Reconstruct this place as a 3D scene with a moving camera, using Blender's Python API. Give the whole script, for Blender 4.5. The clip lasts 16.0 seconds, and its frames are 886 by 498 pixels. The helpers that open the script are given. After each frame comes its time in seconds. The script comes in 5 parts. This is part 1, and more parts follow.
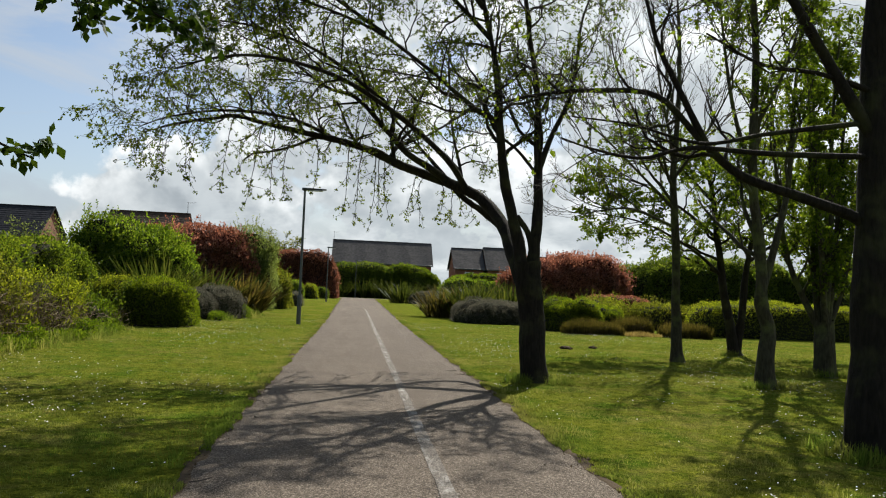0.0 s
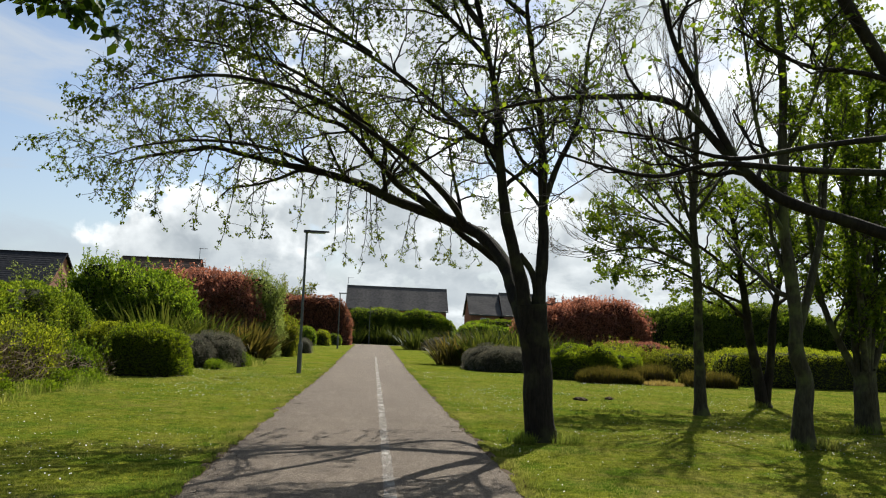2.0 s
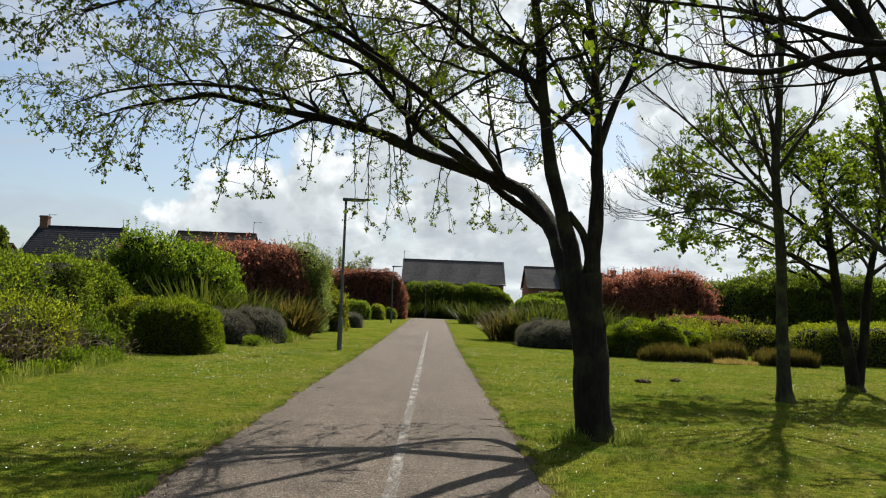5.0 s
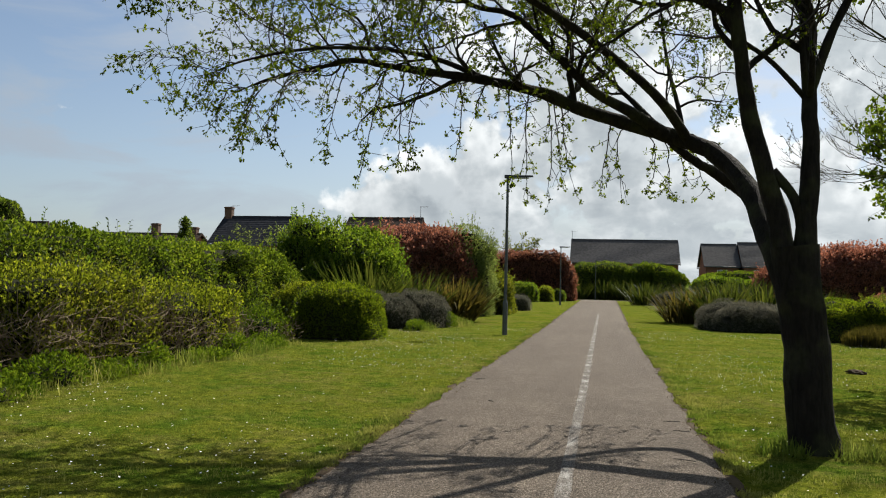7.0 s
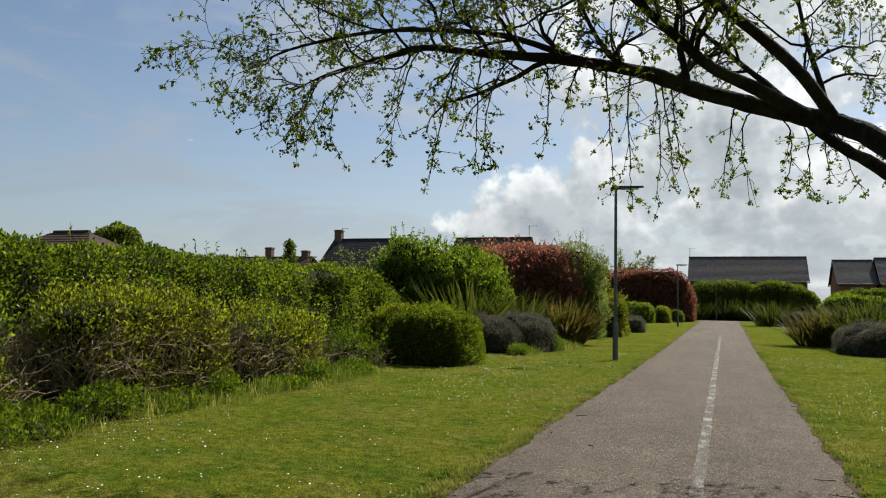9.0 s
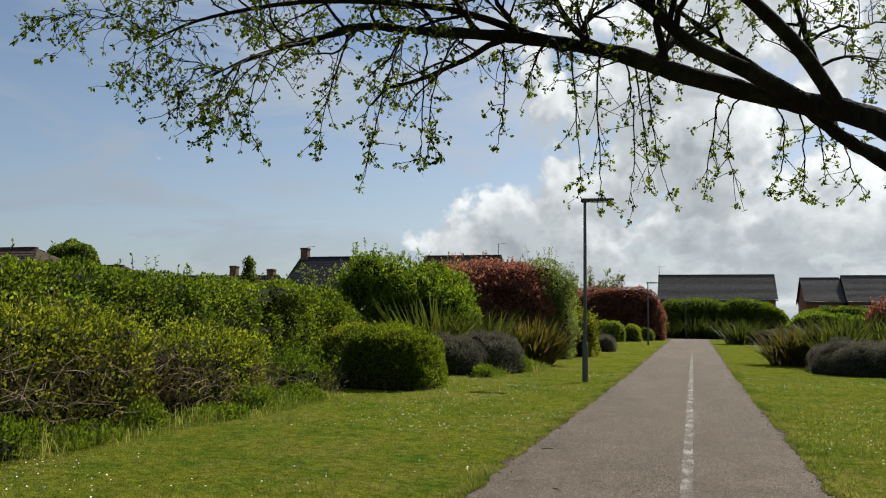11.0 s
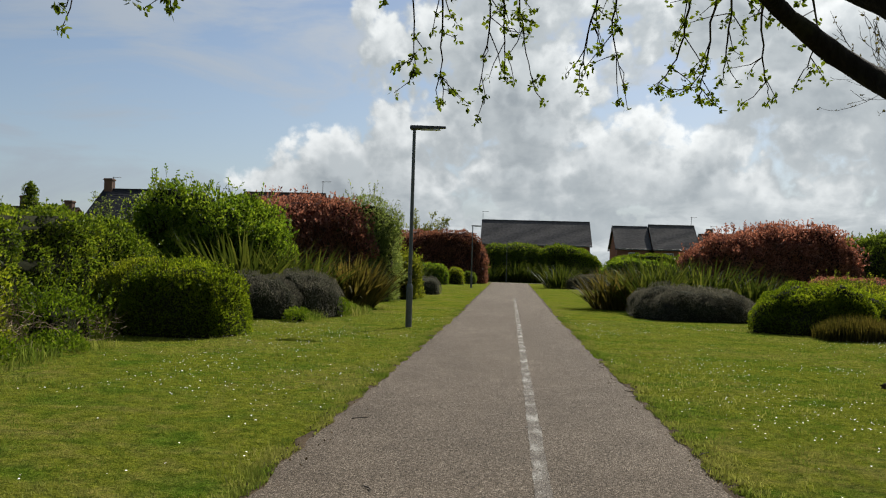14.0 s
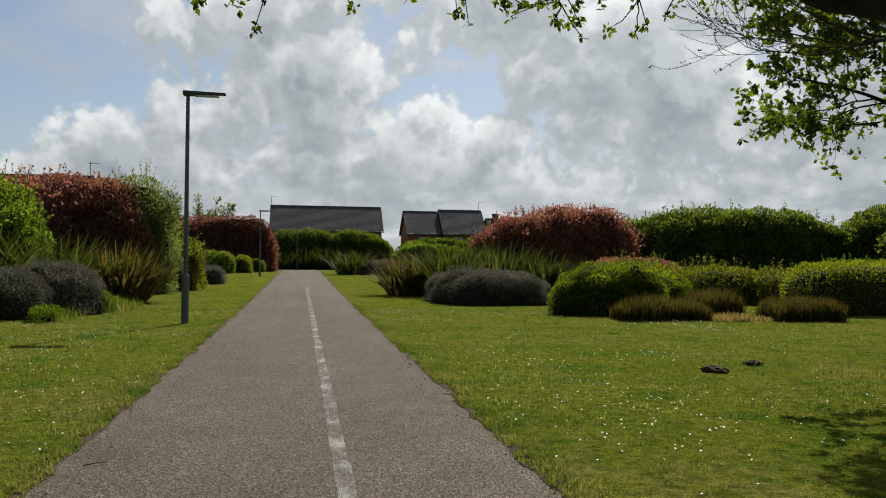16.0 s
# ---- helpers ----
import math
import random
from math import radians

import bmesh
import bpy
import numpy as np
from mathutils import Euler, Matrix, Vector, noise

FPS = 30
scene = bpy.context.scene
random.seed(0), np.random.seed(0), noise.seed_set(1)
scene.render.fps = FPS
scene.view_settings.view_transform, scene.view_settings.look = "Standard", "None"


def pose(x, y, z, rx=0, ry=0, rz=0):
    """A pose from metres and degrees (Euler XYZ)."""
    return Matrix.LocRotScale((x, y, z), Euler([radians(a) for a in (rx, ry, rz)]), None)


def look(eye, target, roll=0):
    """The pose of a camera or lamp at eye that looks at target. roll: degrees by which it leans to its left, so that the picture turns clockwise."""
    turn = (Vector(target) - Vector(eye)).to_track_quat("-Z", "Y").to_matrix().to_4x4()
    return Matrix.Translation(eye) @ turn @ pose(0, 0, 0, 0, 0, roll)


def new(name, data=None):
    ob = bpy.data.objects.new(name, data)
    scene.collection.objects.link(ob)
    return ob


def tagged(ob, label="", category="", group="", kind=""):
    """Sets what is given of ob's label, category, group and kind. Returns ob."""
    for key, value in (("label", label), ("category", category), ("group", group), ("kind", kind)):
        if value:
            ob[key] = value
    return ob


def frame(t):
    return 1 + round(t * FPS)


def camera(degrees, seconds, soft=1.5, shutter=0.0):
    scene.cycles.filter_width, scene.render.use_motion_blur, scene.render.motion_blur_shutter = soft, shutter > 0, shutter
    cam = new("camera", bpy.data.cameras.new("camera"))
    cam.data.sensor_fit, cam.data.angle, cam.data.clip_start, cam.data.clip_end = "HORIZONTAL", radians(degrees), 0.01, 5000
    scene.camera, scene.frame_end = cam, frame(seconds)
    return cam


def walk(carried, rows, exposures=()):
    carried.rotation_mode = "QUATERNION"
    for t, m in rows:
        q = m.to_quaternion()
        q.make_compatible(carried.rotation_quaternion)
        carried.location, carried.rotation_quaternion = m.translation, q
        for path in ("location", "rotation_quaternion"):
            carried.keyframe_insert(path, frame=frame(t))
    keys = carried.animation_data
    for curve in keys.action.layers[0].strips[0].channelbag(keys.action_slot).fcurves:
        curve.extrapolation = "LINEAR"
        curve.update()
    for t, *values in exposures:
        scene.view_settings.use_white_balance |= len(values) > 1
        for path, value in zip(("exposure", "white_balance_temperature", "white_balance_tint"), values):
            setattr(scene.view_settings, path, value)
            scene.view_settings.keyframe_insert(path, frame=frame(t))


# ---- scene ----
cam = camera(57.2, 16.0, soft=1.1)
EXPO, SKY_GAIN, SKY_STRENGTH = 0.62, 0.11, 0.55
PATH = [
    (0, (-0.077, -0.028, 1.444), (0.132, 1.958, 1.547), 2.4),
    (0.5, (0.067, 0.286, 1.423), (0.259, 2.272, 1.568), 2.5),
    (1, (0.175, 0.666, 1.439), (0.361, 2.65, 1.614), 2.4),
    (1.5, (0.272, 0.994, 1.459), (0.445, 2.977, 1.647), 2.0),
    (2, (0.416, 1.314, 1.469), (0.577, 3.296, 1.683), 2.3),
    (2.5, (0.502, 1.702, 1.458), (0.659, 3.684, 1.676), 2.4),
    (3, (0.587, 2.012, 1.467), (0.729, 3.995, 1.685), 1.9),
    (5.5, (0.953, 3.73, 1.534), (0.888, 5.725, 1.661), 1.7),
    (6, (0.93, 4.073, 1.546), (0.698, 6.056, 1.663), -0.2),
    (6.5, (0.953, 4.434, 1.545), (0.604, 6.401, 1.637), 1.0),
    (7, (0.917, 4.821, 1.536), (0.528, 6.781, 1.623), 1.4),
    (7.5, (0.911, 5.23, 1.558), (0.376, 7.155, 1.647), 0.4),
    (8, (0.909, 5.735, 1.54), (0.26, 7.624, 1.64), 1.0),
    (10.5, (0.765, 7.379, 1.558), (0.131, 9.268, 1.734), 0.6),
    (11, (0.723, 7.797, 1.55), (0.137, 9.701, 1.731), 0.8),
    (11.5, (0.665, 8.161, 1.545), (0.142, 10.086, 1.682), 0.8),
    (12, (0.637, 8.566, 1.53), (0.143, 10.502, 1.614), 0.2),
    (12.5, (0.644, 8.919, 1.538), (0.185, 10.864, 1.605), 1.6),
    (13, (0.549, 9.322, 1.522), (0.233, 11.296, 1.594), 1.3),
    (13.5, (0.477, 9.754, 1.486), (0.222, 11.738, 1.53), 1.1),
    (14, (0.388, 10.198, 1.473), (0.221, 12.191, 1.522), 1.7),
    (14.5, (0.287, 10.66, 1.461), (0.235, 12.659, 1.505), 0.3),
    (15, (0.283, 11.109, 1.475), (0.267, 13.108, 1.516), -0.0),
    (15.5, (0.295, 11.605, 1.441), (0.504, 13.594, 1.471), 0.5),
    (16, (0.353, 12.051, 1.439), (0.697, 14.021, 1.465), 0.6),
]
walk(cam, [(t, look(eye, target, roll)) for t, eye, target, roll in PATH], exposures=[(t, EXPO + e) for t, e in ((0.0, 0.22), (1.5, 0.32), (3.0, 0.42), (5.5, 0.28), (7.5, 0.15), (10.5, 0.05), (12.5, 0.0), (14.0, -0.06), (16.0, -0.18))])

# ---- sky and sun ----
SUN_AZ, SUN_EL = 22.5, 45.0     # degrees east of +y, degrees above the ground
SUN_DIR = Vector((math.sin(radians(SUN_AZ)) * math.cos(radians(SUN_EL)), math.cos(radians(SUN_AZ)) * math.cos(radians(SUN_EL)), math.sin(radians(SUN_EL))))
sun = new("sun", bpy.data.lights.new("sun", "SUN"))
sun.data.energy, sun.data.angle, sun.data.color = 4.6, radians(0.55), (1.0, 0.95, 0.86)
sun.matrix_world = look(SUN_DIR * 200, (0, 0, 0))


class Nodes:
    """Short hand for building a node tree."""

    def __init__(self, tree):
        self.tree = tree
        tree.nodes.clear()

    def add(self, kind, ins=None, **props):
        n = self.tree.nodes.new(kind)
        if "operation" in props:
            n.operation, n.use_clamp = props["operation"], props.get("use_clamp", False)
        if "way" in props:
            n.operation = props["way"]
        if "interpolation_type" in props:
            n.interpolation_type = props["interpolation_type"]
        if "data_type" in props:
            n.data_type, n.blend_type = props["data_type"], props["blend_type"]
        for k, v in (ins or {}).items():
            self.plug(n.inputs[k], v)
        return n

    def plug(self, socket, v):
        if isinstance(v, bpy.types.NodeSocket):
            self.tree.links.new(v, socket)
        elif isinstance(v, bpy.types.Node):
            self.tree.links.new(v.outputs[0], socket)
        else:
            socket.default_value = v

    def math(self, op, a, b=0.0, clamp=False):
        return self.add("ShaderNodeMath", {0: a, 1: b}, operation=op, use_clamp=clamp).outputs[0]

    def vmath(self, op, a, b=(0, 0, 0)):
        n = self.add("ShaderNodeVectorMath", {0: a, 1: b}, way=op)
        return n.outputs["Value"] if op in ("DOT_PRODUCT", "LENGTH") else n.outputs[0]

    def noise(self, vec, scale, detail=4.0, rough=0.55, distort=0.0):
        n = self.add("ShaderNodeTexNoise", {"Scale": scale, "Detail": detail, "Roughness": rough, "Distortion": distort})
        self.plug(n.inputs["Vector"], vec)
        return n.outputs[0]

    def step(self, x, lo, hi, a=0.0, b=1.0):
        n = self.add("ShaderNodeMapRange", {0: x, 1: lo, 2: hi, 3: a, 4: b}, interpolation_type="SMOOTHSTEP")
        return n.outputs[0]

    def mix(self, fac, a, b, mode="MIX"):
        n = self.add("ShaderNodeMix", data_type="RGBA", blend_type=mode)
        for i, v in ((0, fac), (6, a), (7, b)):
            self.plug(n.inputs[i], v if isinstance(v, (bpy.types.NodeSocket, float, int)) else (*v[:3], 1))
        return n.outputs[2]

    def ramp(self, fac, stops):
        n = self.add("ShaderNodeValToRGB", {0: fac})
        e = n.color_ramp.elements
        while len(e) < len(stops):
            e.new(0.5)
        for el, (pos, col) in zip(e, stops):
            el.position, el.color = pos, (*col, 1)
        return n.outputs[0]


world = bpy.data.worlds.new("sky")
scene.world = world
world.use_nodes = True
w = Nodes(world.node_tree)
sky = w.add("ShaderNodeTexSky")
sky.sky_type, sky.sun_disc, sky.sun_elevation, sky.sun_rotation = "NISHITA", False, radians(SUN_EL), radians(SUN_AZ)
sky.altitude, sky.air_density, sky.dust_density, sky.ozone_density = 20.0, 1.0, 0.8, 1.6
way = w.add("ShaderNodeTexCoord").outputs["Generated"]
xyz = w.add("ShaderNodeSeparateXYZ", {0: way})
up = w.math("MAXIMUM", xyz.outputs[2], 0.0)
toward = w.vmath("DOT_PRODUCT", way, tuple(SUN_DIR))
glow = w.math("POWER", w.math("MAXIMUM", toward, 0.0), 5.0)
ahead = w.step(toward, -0.5, 0.75)
# bearing and height as angles, so that the clouds keep their proportions near the horizon
bearing = w.math("ARCTAN2", xyz.outputs[0], xyz.outputs[1])
height = w.math("ARCSINE", xyz.outputs[2])
angles = w.add("ShaderNodeCombineXYZ", {0: bearing, 1: height}).outputs[0]


def bank(vec):
    """How deep inside the heaped cloud a direction lies: a towering bank to the east of the path, thin in the west, with bulging heads."""
    q = w.add("ShaderNodeSeparateXYZ", {0: vec})
    az, el = q.outputs[0], q.outputs[1]
    lean = w.math("SUBTRACT", az, w.math("MULTIPLY", el, 0.55))
    side = w.step(lean, -0.54, -0.26, -0.62, 0.24)
    far_side = w.step(az, 0.9, 2.2, 0.0, -0.22)
    crest = w.step(el, 0.24, 0.62, 0.0, -0.10)
    big = w.math("MULTIPLY", w.math("SUBTRACT", w.noise(w.vmath("MULTIPLY", vec, (1.0, 1.35, 1.0)), 5.2, 3.0, 0.5, 0.3), 0.5), 1.25)
    field = w.math("ADD", w.math("ADD", side, far_side), w.math("ADD", crest, big))
    bent = w.vmath("ADD", vec, w.vmath("MULTIPLY", w.add("ShaderNodeTexNoise", {"Vector": vec, "Scale": 16.0, "Detail": 3.0}).outputs["Color"], (0.035, 0.035, 0.0)))
    for scale, amount in ((17.0, 0.30), (41.0, 0.15), (95.0, 0.07)):
        cell = w.add("ShaderNodeTexVoronoi", {"Vector": bent, "Scale": scale}).outputs["Distance"]
        field = w.math("ADD", field, w.math("MULTIPLY", w.math("SUBTRACT", 0.42, cell), amount))
    return w.math("ADD", field, w.math("MULTIPLY", w.math("SUBTRACT", w.noise(vec, 60.0, 6.0, 0.65), 0.5), 0.22))


deep = bank(angles)
cover = w.step(deep, -0.05, 0.08)
sunward = bank(w.vmath("ADD", angles, (0.014, 0.030, 0.0)))
rim = w.step(w.math("SUBTRACT", deep, sunward), -0.10, 0.22)
thick = w.step(deep, 0.02, 0.36)
soft = w.noise(w.vmath("MULTIPLY", angles, (1.0, 2.2, 1.0)), 9.0, 6.0, 0.6, 0.4)
bright = w.mix(rim, (0.58, 0.64, 0.68), (1.22, 1.26, 1.27))
dull = w.mix(rim, (0.40, 0.455, 0.50), (0.66, 0.72, 0.76))
lit = w.mix(thick, bright, dull)
lit = w.mix(w.step(soft, 0.38, 0.72, 0.0, 0.30), lit, (0.84, 0.89, 0.91))
cloud = w.mix(1.0, lit, w.mix(glow, (0.86, 0.86, 0.86), (1.40, 1.38, 1.35)), "MULTIPLY")
# flat broken layers low over the horizon
layer = w.noise(w.vmath("MULTIPLY", angles, (1.0, 2.5, 1.0)), 10.0, 8.0, 0.60, 0.3)
low = w.math("MULTIPLY", w.step(height, 0.04, 0.12, 1.0, 0.0), w.step(bearing, -0.42, -0.10))
strips = w.mix(w.step(layer, 0.42, 0.66), (0.50, 0.56, 0.60), (0.98, 1.03, 1.04))
cloud = w.mix(w.math("MULTIPLY", low, 0.75), cloud, strips)
cover = w.math("MAXIMUM", cover, w.math("MULTIPLY", low, w.step(layer, 0.34, 0.50)))
# thin high veil in long streaks, and small lone puffs in the clear part
streak = w.vmath("MULTIPLY", angles, (1.0, 3.2, 1.0))
veil = w.noise(streak, 3.6, 7.0, 0.58, 0.7)
veil = w.math("MULTIPLY", w.step(veil, 0.38, 0.68), 0.82)
haze = w.math("POWER", w.math("SUBTRACT", 1.0, up), 7.0)
veil = w.math("MAXIMUM", veil, w.math("MULTIPLY", haze, 0.78))
puff = w.math("ADD", w.noise(w.vmath("MULTIPLY", angles, (1.0, 1.8, 1.0)), 13.0, 7.0, 0.6, 0.2), w.math("MULTIPLY", w.noise(angles, 3.1, 2.0), 0.25))
puff = w.step(puff, 0.83, 0.93, 0.0, 0.75)
blue = w.mix(1.0, sky.outputs[0], (SKY_GAIN, SKY_GAIN, SKY_GAIN), "MULTIPLY")
air = w.mix(veil, blue, w.mix(glow, w.mix(ahead, (0.22, 0.27, 0.335), (0.46, 0.53, 0.615)), (1.22, 1.22, 1.20)))
air = w.mix(puff, air, w.mix(ahead, (0.55, 0.58, 0.61), (0.90, 0.95, 0.97)))
whole = w.mix(cover, air, cloud)
back = w.add("ShaderNodeBackground", {0: whole, 1: SKY_STRENGTH})
w.add("ShaderNodeOutputWorld", {0: back})


# ---- materials ----
def material(name):
    m = bpy.data.materials.new(name)
    m.use_nodes = True
    return m, Nodes(m.node_tree)


def finish(k, colour, rough=0.8, bump=None, bump_dist=0.01, strength=0.6, metal=0.0, spec=0.4):
    ins = {"Base Color": colour, "Roughness": rough, "Metallic": metal, "Specular IOR Level": spec}
    p = k.add("ShaderNodeBsdfPrincipled")
    for key, v in ins.items():
        k.plug(p.inputs[key], (*v[:3], 1) if isinstance(v, tuple) else v)
    if bump is not None:
        b = k.add("ShaderNodeBump", {"Height": bump, "Distance": bump_dist, "Strength": strength})
        k.plug(p.inputs["Normal"], b.outputs[0])
    k.add("ShaderNodeOutputMaterial", {0: p})


def leaf_material(name, dark, mid, light, through_light=0.45, gloss=0.12, patch=0.55, rough=0.6, tint=(1.7, 1.6, 0.8)):
    """Leaves: each island its own tint, slow drifts of colour over the plant, light passing through."""
    m, k = material(name)
    island = k.add("ShaderNodeNewGeometry").outputs["Random Per Island"]
    place = k.add("ShaderNodeNewGeometry").outputs["Position"]
    drift = k.noise(place, patch * 2, 3.0)
    f = k.math("ADD", k.math("MULTIPLY", island, 0.62), k.math("MULTIPLY", k.math("SUBTRACT", drift, 0.3), 0.75), True)
    colour = k.ramp(f, [(0.08, dark), (0.5, mid), (0.95, light)])
    bright = k.mix(1.0, colour, tint, "MULTIPLY")
    d = k.add("ShaderNodeBsdfDiffuse", {0: k.mix(1.0, colour, (0.70, 0.70, 0.70), "MULTIPLY")})
    tr = k.add("ShaderNodeBsdfTranslucent", {0: bright})
    g = k.add("ShaderNodeBsdfGlossy", {0: (0.6, 0.62, 0.62, 1), 1: rough})
    a = k.add("ShaderNodeMixShader", {0: through_light, 1: d, 2: tr})
    fres = k.add("ShaderNodeFresnel", {0: 1.4})
    b = k.add("ShaderNodeMixShader", {0: k.math("MULTIPLY", fres, gloss * 0.5), 1: a, 2: g})
    k.add("ShaderNodeOutputMaterial", {0: b})
    return m


def bark_material(name, dark, light, moss=0.0):
    m, k = material(name)
    place = k.add("ShaderNodeTexCoord").outputs["Object"]
    tall = k.vmath("MULTIPLY", place, (1.0, 1.0, 0.22))
    ridge = k.noise(tall, 26.0, 6.0, 0.62, 0.4)
    broad = k.noise(place, 2.3, 4.0)
    colour = k.ramp(ridge, [(0.28, dark), (0.72, light)])
    if moss:
        colour = k.mix(k.math("MULTIPLY", k.step(broad, 0.48, 0.66), moss), colour, (0.10, 0.115, 0.035))
    finish(k, colour, 0.92, ridge, 0.03, 0.9, spec=0.15)
    return m


def plain_material(name, a, b, scale, rough=0.7, bump=0.004, metal=0.0, spec=0.4):
    m, k = material(name)
    place = k.add("ShaderNodeTexCoord").outputs["Object"]
    fine, broad = k.noise(place, scale, 5.0), k.noise(place, scale * 0.08, 3.0)
    f = k.math("ADD", k.math("MULTIPLY", fine, 0.6), k.math("MULTIPLY", broad, 0.5))
    finish(k, k.ramp(f, [(0.3, a), (0.8, b)]), rough, fine, bump, 0.6, metal, spec)
    return m


def lawn_ground():
    m, k = material("lawn_soil")
    place = k.add("ShaderNodeNewGeometry").outputs["Position"]
    fine, mid, broad = k.noise(place, 38.0, 5.0, 0.65), k.noise(place, 3.2, 5.0), k.noise(place, 0.33, 4.0)
    green = k.ramp(fine, [(0.30, (0.042, 0.056, 0.006)), (0.52, (0.106, 0.122, 0.012)), (0.78, (0.20, 0.195, 0.028))])
    lush = k.ramp(fine, [(0.30, (0.024, 0.050, 0.005)), (0.55, (0.052, 0.098, 0.008)), (0.80, (0.110, 0.160, 0.018))])
    dry = k.ramp(fine, [(0.30, (0.080, 0.076, 0.016)), (0.75, (0.21, 0.185, 0.050))])
    f = k.math("ADD", k.math("MULTIPLY", mid, 0.55), k.math("MULTIPLY", broad, 0.55))
    rich = k.noise(k.vmath("ADD", place, (31.0, 17.0, 0.0)), 1.1, 5.0, 0.6)
    colour = k.mix(k.step(f, 0.52, 0.70, 0.0, 0.7), k.mix(k.step(rich, 0.46, 0.64, 0.0, 0.8), green, lush), dry)
    tuft = k.noise(k.vmath("MULTIPLY", place, (1.0, 1.0, 0.0)), 7.5, 3.0, 0.6)
    colour = k.mix(1.0, colour, k.ramp(tuft, [(0.34, (0.66, 0.74, 0.80)), (0.62, (1.36, 1.30, 1.40))]), "MULTIPLY")
    finish(k, colour, 0.95, k.math("ADD", fine, k.math("MULTIPLY", tuft, 1.5)), 0.05, 1.0, spec=0.0)
    return m


def grass_material():
    """Blades: tufts of richer and yellower green at hand and stride scale, each blade its own tint."""
    m, k = material("grass_blades")
    island = k.add("ShaderNodeNewGeometry").outputs["Random Per Island"]
    place = k.add("ShaderNodeNewGeometry").outputs["Position"]
    flat = k.vmath("MULTIPLY", place, (1.0, 1.0, 0.0))
    tuft, stride, broad = k.noise(flat, 7.5, 3.0, 0.6), k.noise(flat, 1.5, 4.0, 0.6), k.noise(k.vmath("ADD", flat, (9.0, 4.0, 0.0)), 0.30, 3.0)
    f = k.math("ADD", k.math("MULTIPLY", island, 0.28), k.math("ADD", k.math("MULTIPLY", tuft, 0.55), k.math("MULTIPLY", stride, 0.50)))
    rich = k.ramp(f, [(0.36, (0.032, 0.060, 0.010)), (0.60, (0.094, 0.142, 0.020)), (0.90, (0.178, 0.215, 0.042))])
    dry = k.ramp(f, [(0.36, (0.086, 0.098, 0.024)), (0.60, (0.186, 0.188, 0.046)), (0.90, (0.29, 0.27, 0.092))])
    colour = k.mix(k.step(k.math("ADD", k.math("MULTIPLY", stride, 0.5), k.math("MULTIPLY", broad, 0.6)), 0.46, 0.64), rich, dry)
    d = k.add("ShaderNodeBsdfDiffuse", {0: colour})
    tr = k.add("ShaderNodeBsdfTranslucent", {0: k.mix(1.0, colour, (1.2, 1.25, 0.85), "MULTIPLY")})
    k.add("ShaderNodeOutputMaterial", {0: k.add("ShaderNodeMixShader", {0: 0.5, 1: d, 2: tr})})
    return m


def tarmac():
    m, k = material("tarmac")
    place = k.add("ShaderNodeNewGeometry").outputs["Position"]
    chip = k.add("ShaderNodeTexVoronoi", {"Scale": 118.0}).outputs
    k.plug(k.tree.nodes[-1].inputs["Vector"], place)
    grit = k.noise(place, 60.0, 4.0, 0.7)
    stain, broad = k.noise(place, 1.6, 5.0, 0.6), k.noise(k.vmath("MULTIPLY", place, (1.0, 0.25, 1.0)), 0.5, 4.0)
    stone = k.add("ShaderNodeSeparateColor", {0: chip["Color"]}).outputs[0]
    colour = k.ramp(stone, [(0.0, (0.030, 0.025, 0.019)), (0.45, (0.078, 0.065, 0.053)), (0.8, (0.138, 0.116, 0.096)), (1.0, (0.27, 0.24, 0.208))])
    tone = k.math("ADD", k.math("MULTIPLY", stain, 0.55), k.math("MULTIPLY", broad, 0.6))
    colour = k.mix(1.0, colour, k.ramp(tone, [(0.35, (0.74, 0.70, 0.64)), (0.75, (1.26, 1.20, 1.10))]), "MULTIPLY")
    relief = k.math("ADD", k.math("MULTIPLY", chip["Distance"], -0.7), k.math("MULTIPLY", grit, 0.4))
    finish(k, colour, 0.9, relief, 0.010, 1.0, spec=0.12)
    return m


def worn_paint():
    m, k = material("worn_line_paint")
    place = k.add("ShaderNodeNewGeometry").outputs["Position"]
    fine, mid = k.noise(place, 55.0, 5.0, 0.7), k.noise(k.vmath("MULTIPLY", place, (3.0, 1.0, 1.0)), 2.2, 4.0)
    chip = k.add("ShaderNodeTexVoronoi", {"Scale": 118.0, "Vector": place}).outputs
    stone = k.add("ShaderNodeSeparateColor", {0: chip["Color"]}).outputs[0]
    bare = k.ramp(stone, [(0.0, (0.030, 0.025, 0.019)), (0.45, (0.078, 0.065, 0.053)), (0.8, (0.138, 0.116, 0.096)), (1.0, (0.27, 0.24, 0.208))])
    worn = k.step(k.math("ADD", k.math("MULTIPLY", fine, 0.50), k.math("MULTIPLY", mid, 0.70)), 0.45, 0.63)
    worn = k.math("MULTIPLY", worn, 0.9)
    paint = k.mix(k.noise(place, 9.0), (0.22, 0.207, 0.185), (0.42, 0.41, 0.375))
    colour = k.mix(worn, k.mix(k.step(stone, 0.0, 0.25, 0.55, 0.0), paint, bare), bare)
    relief = k.math("ADD", k.math("MULTIPLY", chip["Distance"], -0.7), k.math("MULTIPLY", fine, 0.4))
    finish(k, colour, 0.9, relief, 0.009, 1.0, spec=0.12)
    return m


